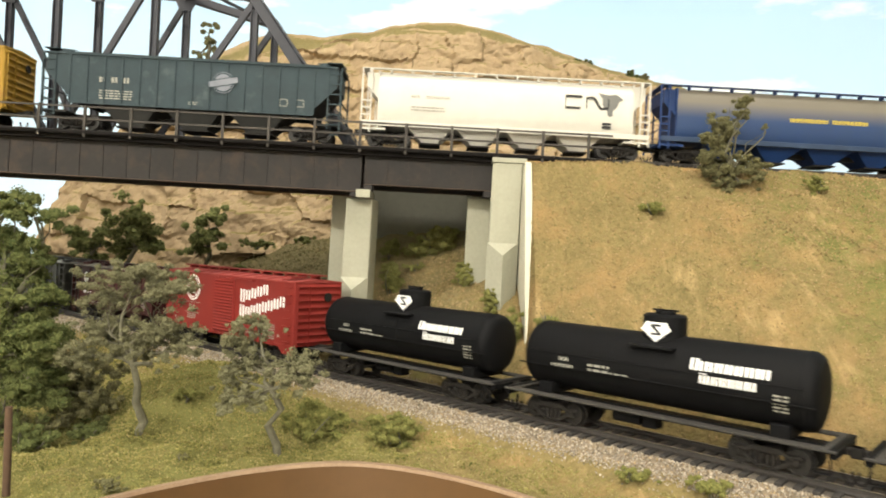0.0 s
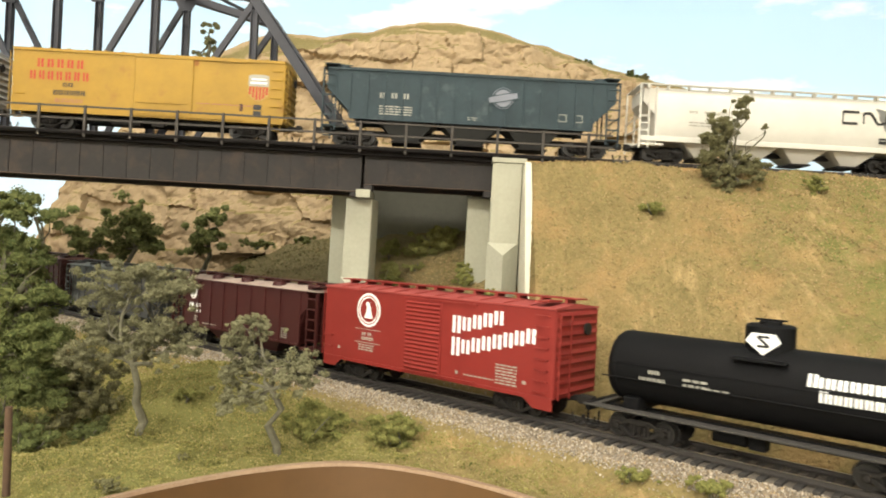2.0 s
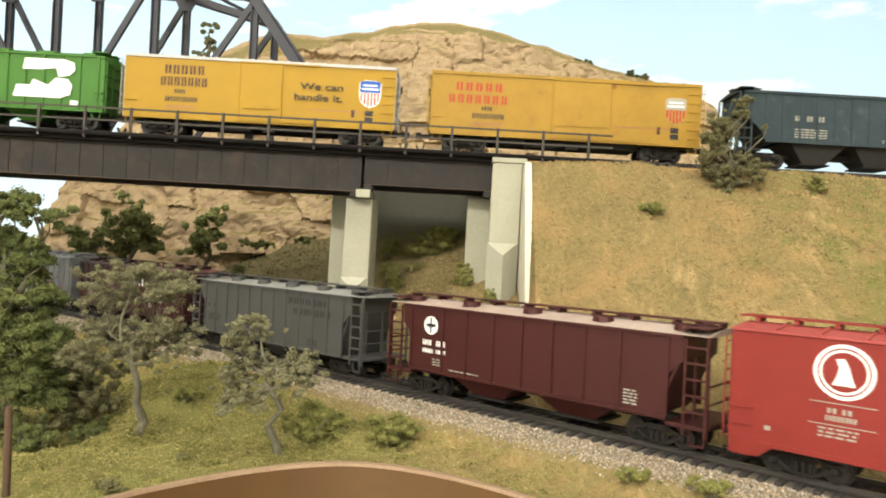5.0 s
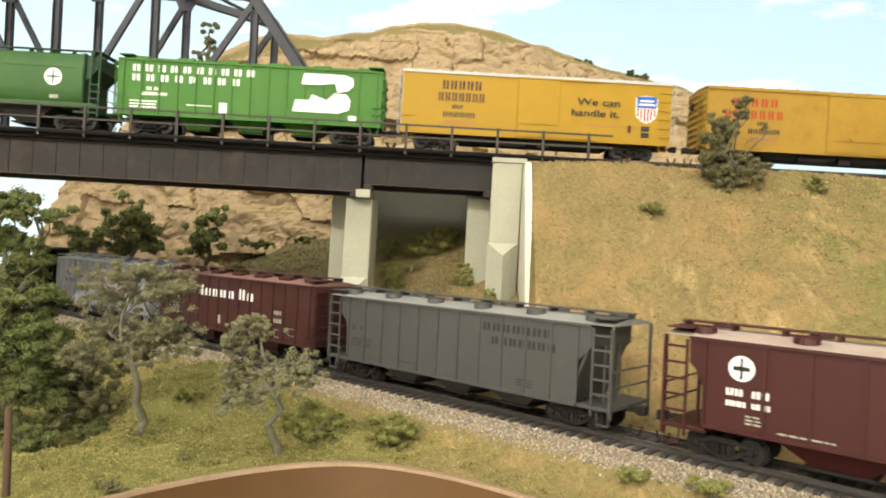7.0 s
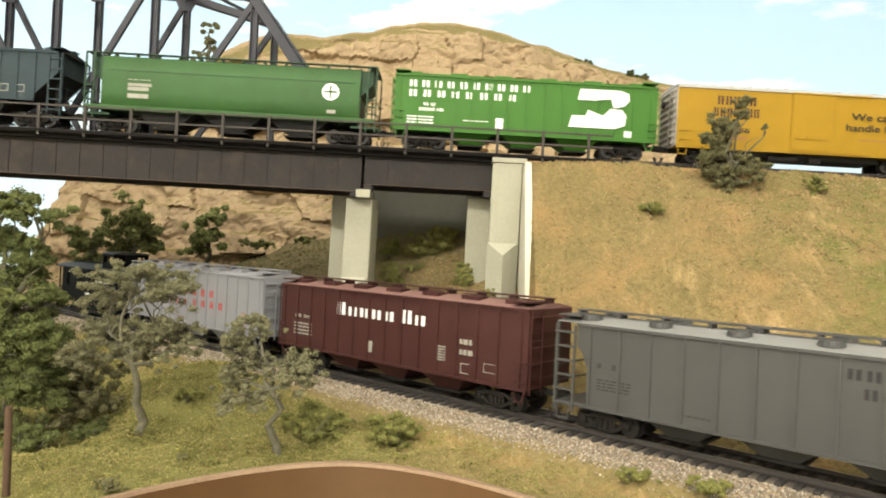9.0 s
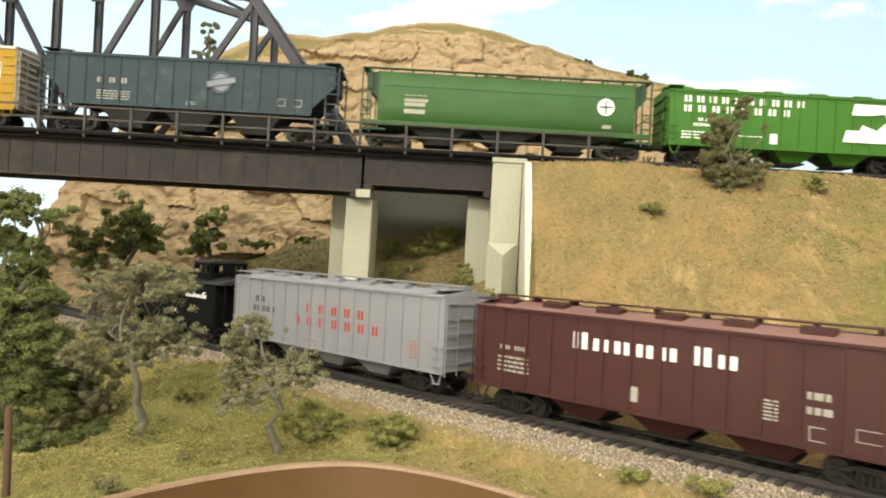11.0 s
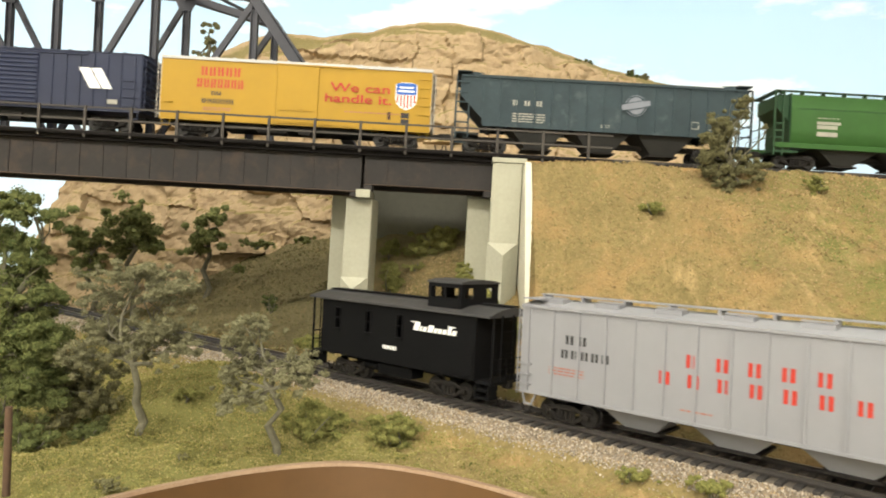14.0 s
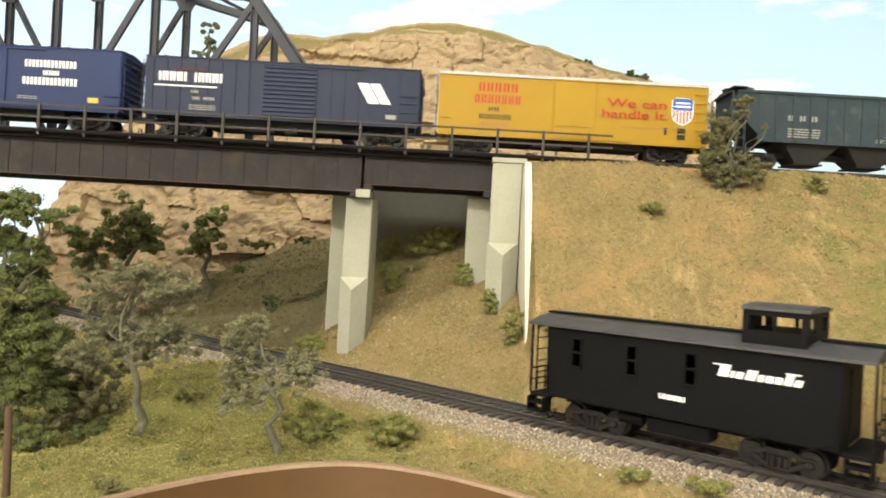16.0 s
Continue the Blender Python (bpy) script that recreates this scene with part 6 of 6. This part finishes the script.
def build_trains():
    low, up = [], []
    # lower train: (car, its middle along the track when the clock stands at 2.5 s)
    low.append((tank_car(LOW, "black tank car at the head of the cut of cars", 13.6, 0.6), 52.3))
    low.append((tank_car(LOW, "black tank car with white lettering and diamond emblem", 13.6, 0.5), 37.9))
    low.append((tank_car(LOW, "black tank car coupled ahead of the red boxcar", 13.6, 0.75), 23.65))
    c = boxcar(LOW, "bright red forty-foot boxcar with white lettering", 15.4, 1.1, 5.0, "red", "red_roof", "red", 0.7, door=(-1.25, 1.2), door_ribs=17, old=True)
    decal(c, "lettering", letters(1.9, 3.42, 3.15, 0.64, 5, 0.2, 1.3, rise=0.25) + letters(1.9, 2.32, 4.95, 0.66, 8, 0.2, 1.35, rise=0.25), "white", -1.842, "white painted lettering blocks")
    disc(c, "emblem_ring", -4.1, 3.95, 0.66, 0.92, "white", -1.842)
    disc(c, "emblem_rim", -4.1, 3.95, 0.74, 0.80, "red", -1.85)
    part("emblem_shape", Geo().poly_y([(-4.45, 3.5), (-3.75, 3.5), (-3.85, 3.75), (-3.95, 4.1), (-4.1, 4.4), (-4.35, 4.35), (-4.25, 4.1), (-4.3, 3.8)], -1.848, -1.842), P["white"], c)
    decal(c, "stencilled_data", [(-5.1, -3.1, 2.88, 2.91), (-5.1, -3.1, 2.15, 2.18)] + letters(-4.55, 2.55, 0.9, 0.18, 2, 0.4) + letters(-4.6, 2.3, 0.95, 0.18, 4, 0.15) + fine_print(-4.8, 2.0, 1.2, 3) + fine_print(4.6, 2.2, 1.2, 7, 0.14) + fine_print(2.7, 1.45, 1.8, 1) + [(-6.5, -6.3, 1.6, 1.75), (6.1, 6.3, 1.55, 1.7), (2.2, 2.35, 1.45, 1.6)], "fadeink", -1.842)
    rungs(c, 6.75, 7.45, [1.35 + 0.48 * i for i in range(8)], P["red"], -1.84, 0.14)
    rungs(c, -7.6, -6.9, [1.7, 2.3], P["red"], -1.84, 0.14)
    low.append((c, 7.7))
    c = hopper(LOW, "dark maroon covered hopper with a dusty tan roof", 16.7, 1.35, 4.55, "maroon", "roof_dust", 0.9, 10, cut=0.6, step=0.95, bays=2, hatches=5, inset=0.95, rib_x=[-6.8, -4.7, -3.2, -1.6, 0, 1.6, 3.2, 4.8, 6.8])
    disc(c, "emblem", -5.5, 3.6, 0.0, 0.46, "white", -1.83)
    part("emblem_cross", Geo().box(-5.55, -5.45, -1.845, -1.837, 3.22, 3.98).box(-5.8, -5.2, -1.845, -1.837, 3.52, 3.68), P["ink"], c)
    decal(c, "lettering", letters(-6.0, 2.6, 0.62, 0.26, 2, 0.2) + letters(-5.1, 2.6, 0.62, 0.26, 2, 0.2) + letters(-6.0, 2.22, 0.7, 0.2, 3, 0.1) + letters(-5.1, 2.22, 0.62, 0.2, 3, 0.1), "white", -1.826)
    decal(c, "fine_print", fine_print(-5.3, 1.9, 0.6, 3) + fine_print(-4.2, 1.5, 1.8, 1) + fine_print(5.0, 2.1, 0.6, 5), "fadeink", -1.826)
    low.append((c, -9.2))
    c = hopper(LOW, "plain grey covered hopper with dark lettering and ladders", 17.7, 1.15, 4.55, "grey", "grey_roof", 0.75, 12, cut=0.65, step=0.95, bays=3, hatches=6, inset=0.95)
    decal(c, "lettering", letters(2.2, 3.75, 3.9, 0.36, 7, 0.3) + letters(2.7, 3.15, 3.6, 0.36, 7, 0.3), "ink", -1.826)
    decal(c, "stencilled_data", letters(-6.9, 2.8, 1.3, 0.22, 2, 0.75) + fine_print(-6.9, 2.3, 1.5, 4) + fine_print(4.2, 1.7, 0.9, 3) + fine_print(-3.4, 1.5, 1.2, 1), "tealdark", -1.826)
    low.append((c, -28.65))
    c = hopper(LOW, "weathered brown covered hopper with white lettering", 18.3, 1.3, 4.9, "oxide", "oxide_roof", 0.9, 15, straight=True, bays=3, hatches=7, round_hatch=False)
    decal(c, "lettering", letters(-3.9, 3.5, 4.8, 0.5, 5, 0.3, 1.4) + letters(1.25, 3.5, 1.9, 0.5, 2, 0.3, 1.4), "white", -1.826, "white painted lettering blocks")
    decal(c, "stencilled_data", letters(-7.7, 3.0, 0.6, 0.2, 2) + letters(-6.9, 3.0, 0.6, 0.2, 2) + fine_print(-7.8, 2.6, 1.7, 4, 0.2) + fine_print(3.8, 2.6, 0.5, 6) + fine_print(5.2, 2.9, 0.8, 2, 0.5) + [(5.3, 5.8, 1.5, 1.54), (5.3, 5.8, 1.96, 2.0), (5.3, 5.34, 1.54, 1.96), (6.7, 7.5, 1.75, 1.78), (6.7, 7.5, 2.15, 2.18), (6.7, 6.73, 1.78, 2.15), (7.47, 7.5, 1.78, 2.15), (-1.3, -0.9, 1.7, 2.3)], "fadeink", -1.826)
    low.append((c, -48.15))
    c = hopper(LOW, "clean light grey covered hopper with red lettering", 18.4, 1.32, 5.1, "silver", "silver_roof", 0.85, 15, straight=True, bays=3, hatches=7, round_hatch=False)
    decal(c, "lettering", letters(-1.65, 3.35, 5.65, 0.5, 5, 0.62) + letters(-2.7, 2.6, 7.9, 0.5, 7, 0.62), "redink", -1.826, "red painted lettering blocks")
    decal(c, "number_bar", letters(-6.9, 3.6, 1.2, 0.38, 2, 0.4) + letters(-7.1, 3.0, 2.4, 0.36, 5, 0.35), "ink", -1.826)
    decal(c, "fine_print", fine_print(-7.7, 2.5, 1.7, 3) + fine_print(6.9, 2.6, 0.6, 6, 0.16) + fine_print(-1.8, 1.7, 1.2, 1), "greyink", -1.826)
    low.append((c, -68.5))
    low.append((caboose(LOW, "black wooden caboose with cupola and white lettering", 11.4, 0.95), -86.1))
    # upper train
    bulge = [(-1.5, 1.35), (-1.68, 1.7), (-1.8, 2.3), (-1.84, 3.0), (-1.82, 3.7), (-1.74, 4.3), (-1.55, 4.8), (-1.2, 5.02)]
    c = round_hopper(UP, "deep blue cylindrical covered hopper with greyish tan upper side", 20.0, 1.45, 5.0, "bluegrad", "bluecar", 0.6, bulge, "bluesill", bays=4)
    decal(c, "lettering", letters(-1.2, 3.05, 2.6, 0.26, 10, 0.1) + letters(1.7, 3.05, 2.4, 0.26, 9, 0.1), "goldink", -1.85)
    up.append((c, 72.5))
    c = round_hopper(UP, "cream white cylindrical covered hopper with black emblem", 19.5, 1.4, 5.0, "cream", "cream", 0.5, bulge, "cream", bays=4)
    y = -1.85
    g = Geo()
    for a, b in (((4.0, 3.98), (5.1, 3.98)), ((4.0, 3.98), (4.0, 3.2)), ((4.0, 3.2), (5.0, 3.2)), ((5.4, 3.2), (5.4, 3.9)), ((5.4, 3.9), (5.9, 3.95)), ((5.9, 3.95), (6.4, 3.2)), ((6.4, 3.2), (6.9, 3.3)), ((6.9, 3.3), (6.9, 3.9))):
        g.bar((a[0], y - 0.004, a[1]), (b[0], y - 0.004, b[1]), 0.02, 0.17)
    tagged(part("emblem_line", g, P["ink"], c), kind="stuff")
    part("emblem_shape", Geo().poly_y([(6.2, 4.3), (6.9, 4.15), (7.4, 4.25), (7.9, 3.9), (7.6, 3.75), (7.5, 3.4), (7.2, 3.1), (7.25, 2.8), (6.95, 2.7), (6.8, 3.1), (6.5, 3.5), (6.5, 3.9)], y - 0.006, y + 0.01), P["greymap"], c)
    decal(c, "stencilled_data", letters(-6.4, 3.25, 0.6, 0.2, 2) + letters(-5.4, 3.25, 1.6, 0.2, 6, 0.15) + fine_print(-6.4, 2.6, 2.3, 2, 0.2), "fadeink", y)
    decal(c, "stencil", [(6.55, 7.15, 1.9, 2.1), (6.55, 7.15, 2.15, 2.3)], "ink", -1.80)
    up.append((c, 52.05))
    up.append((teal_hopper(UP, "weathered teal green ribbed covered hopper"), 30.9))
    c = shield_car(UP, "faded rust-streaked yellow boxcar with red lettering", "yellow_old", None, False, "yellow_old", old=True)
    decal(c, "rust_streak", [(2.35, 2.75, 3.0, 5.0), (2.75, 3.3, 4.6, 5.0), (2.5, 2.6, 1.6, 3.0)], "rust", -1.846)
    up.append((c, 9.15))
    up.append((shield_car(UP, "yellow boxcar with black slogan and white roof edge", "white_roof", "ink"), -11.5))
    c = hopper(UP, "bright green ribbed gondola-like hopper with white emblem", 17.8, 1.2, 4.85, "green", "green", 0.9, 15, straight=True, bays=3, hatches=6, round_hatch=False)
    decal(c, "lettering", letters(-7.9, 4.05, 8.5, 0.45, 10, 0.45) + letters(-7.9, 3.4, 7.65, 0.45, 8, 0.5), "white", -1.826)
    g = Geo().poly_y([(3.6, 4.5), (6.3, 4.5), (6.9, 4.3), (6.95, 3.8), (6.6, 3.45), (5.9, 3.3), (5.7, 3.9), (4.6, 3.75), (3.45, 3.75)], y - 0.06, y - 0.05)
    part("emblem_upper", g, P["white"], c, "white angular emblem")
    g = Geo().poly_y([(2.9, 1.9), (6.0, 1.9), (6.7, 2.15), (6.8, 2.8), (6.5, 3.2), (5.7, 3.25), (5.2, 2.75), (4.2, 3.1), (4.0, 2.7), (3.1, 2.7)], y - 0.06, y - 0.05)
    part("emblem_lower", g, P["white"], c, "white angular emblem")
    decal(c, "stencilled_data", letters(-6.9, 2.8, 1.0, 0.22, 2, 0.4) + letters(-7.2, 2.45, 1.7, 0.22, 6, 0.2) + fine_print(-8.0, 2.0, 1.8, 3, 0.2) + fine_print(-4.2, 1.9, 1.7, 1) + [(-2.0, -1.5, 1.5, 2.2), (6.7, 7.2, 1.4, 1.8)], "white", -1.826)
    up.append((c, -30.85))
    flare = [(-1.62, 1.5), (-1.8, 1.75), (-1.84, 2.6), (-1.84, 3.9), (-1.80, 4.15), (-1.74, 4.4), (-1.78, 4.9), (-1.6, 5.0)]
    c = round_hopper(UP, "green smooth-sided covered hopper with a round white emblem", 19.6, 1.45, 5.05, "green2", "green2d", 0.6, flare, "green2", bays=3, bottom="tealdark")
    disc(c, "emblem", 6.7, 3.35, 0.0, 0.58, "white", -1.842)
    part("emblem_cross", Geo().box(6.64, 6.76, -1.856, -1.849, 2.9, 3.8).box(6.25, 7.15, -1.856, -1.849, 3.29, 3.41), P["green2"], c)
    decal(c, "lettering", fine_print(-6.9, 3.4, 1.5, 1) + [(-6.9, -5.3, 3.0, 3.2)] + [(-6.9, -5.5, 2.7, 2.95), (-6.9, -5.5, 2.2, 2.5)], "fadeink", -1.842)
    decal(c, "stencil", [(6.5, 7.1, 1.9, 2.15)], "fadeink", -1.83)
    part("seam", Geo().box(-8.2, 8.2, -1.85, -1.82, 4.0, 4.04), P["green2d"], c)
    up.append((c, -50.75))
    up.append((teal_hopper(UP, "weathered teal green ribbed covered hopper"), -72.1))
    up.append((shield_car(UP, "yellow boxcar with red slogan and white roof edge", "white_roof", "redink", True), -92.9))
    c = boxcar(UP, "dark navy ribbed boxcar with white lettering", 18.4, 1.3, 5.1, "navy", "navy", "navy", 0.8, door=(-1.3, 2.3), door_ribs=12, side_ribs=20)
    decal(c, "lettering", letters(-8.3, 3.5, 4.3, 0.62, 9, 0.14, skip=(4,)), "white", -1.906)
    decal(c, "lettering_bar", [(-8.6, -4.4, 3.15, 3.24)], "white", -1.906)
    decal(c, "lettering", [(-7.4, -5.2, 4.25, 4.42)], "oxide", -1.906)
    for dx in (0, 0.85):
        part("emblem_stripe", Geo().poly_y([(5.0 + dx, 4.05), (5.75 + dx * 0.9, 4.05), (6.55 + dx * 0.9, 2.7), (5.8 + dx, 2.7)], -1.915, -1.906), P["white"], c)
    decal(c, "stencilled_data", letters(-6.1, 2.75, 0.5, 0.2, 2) + letters(-6.0, 2.3, 1.5, 0.22, 6, 0.15, skip=(2,)) + fine_print(-6.2, 1.9, 1.8, 3) + [(7.0, 7.7, 1.7, 2.0)], "fadeink", -1.906)
    rungs(c, 8.0, 9.0, [1.6, 2.2, 2.8, 3.3], P["navy"], -1.84)
    up.append((c, -112.5))
    c = boxcar(UP, "royal blue boxcar with white lettering", 18.2, 1.2, 5.25, "blue", "blue", "blue", 0.8, door=(-1.3, 1.5), side_ribs=0)
    decal(c, "lettering", letters(2.7, 3.92, 3.5, 0.48, 7, 0.2) + letters(3.95, 3.4, 1.1, 0.32, 3, 0.2) + letters(2.6, 2.74, 3.7, 0.5, 7, 0.2), "white", -1.85)
    decal(c, "stencilled_data", fine_print(2.3, 1.9, 1.3, 2), "fadeink", -1.85)
    decal(c, "reflector_plate", [(7.0, 7.7, 1.7, 2.05)], "goldink", -1.85)
    rungs(c, 8.1, 9.0, [1.6, 2.2], P["blue"], -1.84)
    up.append((c, -132.5))
    return low, up


def blue_grad():
    """Blue paint that turns greyish tan over the upper half of the shell."""
    m = mat("tan_topped_blue_paint", (0.008, 0.035, 0.12), (0.014, 0.038, 0.10), 0.6, scale=3, fine=30, bump=0.05)
    p = m.node_tree.nodes["Principled BSDF"]
    base = p.inputs["Base Color"].links[0].from_socket
    tc = nd(m, "ShaderNodeTexCoord")
    sp = nd(m, "ShaderNodeSeparateXYZ")
    lk(m, tc.outputs["Object"], sp.inputs[0])
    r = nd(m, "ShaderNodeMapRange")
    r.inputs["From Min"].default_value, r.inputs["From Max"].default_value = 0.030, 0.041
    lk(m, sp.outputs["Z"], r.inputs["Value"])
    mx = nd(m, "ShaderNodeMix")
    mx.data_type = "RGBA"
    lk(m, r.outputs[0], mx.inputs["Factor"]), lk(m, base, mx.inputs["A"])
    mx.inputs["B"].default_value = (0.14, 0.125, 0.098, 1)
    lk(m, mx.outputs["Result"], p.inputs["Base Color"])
    return m


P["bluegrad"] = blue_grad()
P["bluesill"] = paint("dusty_blue_sill", (0.028, 0.05, 0.10), 0.3)
P["greymap"] = paint("grey_emblem", (0.16, 0.16, 0.15), 0.2)
LOW_TRAIN, UP_TRAIN = build_trains()

# how far each train has gone along its track, in cm
LOW_RUN = [(0, -22.12), (0.5, -17.29), (1, -12.53), (1.5, -7.8), (2, -3.75), (2.5, 0), (3, 3.85), (3.5, 7.65), (4, 11.6), (4.2, 13.15), (6.3, 28.87), (6.5, 30.43), (7, 34.18), (7.5, 38.11), (8, 41.93), (8.5, 45.6), (9, 49.29), (10.25, 58.9), (11.5, 68.45), (12, 72.22), (12.5, 76.05), (13, 79.87), (13.5, 83.69), (14, 87.6), (14.5, 91.5), (15, 95.4), (15.5, 99.23), (16, 103.08)]
UP_RUN = [(0, -23.5), (4, 14.1), (8, 51.45), (12, 88.65), (16, 125.98)]


def run_at(run, t):
    for (ta, a), (tb, b) in zip(run[:-1], run[1:]):
        if ta <= t <= tb:
            return a + (b - a) * (t - ta) / (tb - ta)
    return run[-1][1]


def motions():
    for train, base, run in ((LOW_TRAIN, LOW, LOW_RUN), (UP_TRAIN, UP, UP_RUN)):
        for car, mid in train:
            walk(car, [(t, metres(base @ Matrix.Translation((mid + s, 0, 0)))) for t, s in run])
    n = round(SEC * 15)
    for w, d in WHEELS:
        run = LOW_RUN if w.parent.parent in {c for c, _ in LOW_TRAIN} else UP_RUN
        walk(w, [(k / 15, metres(Matrix.Translation((d, 0, 0.48)) @ Matrix.Rotation(run_at(run, k / 15) / 0.48, 4, "Y"))) for k in range(n + 1)])


motions()
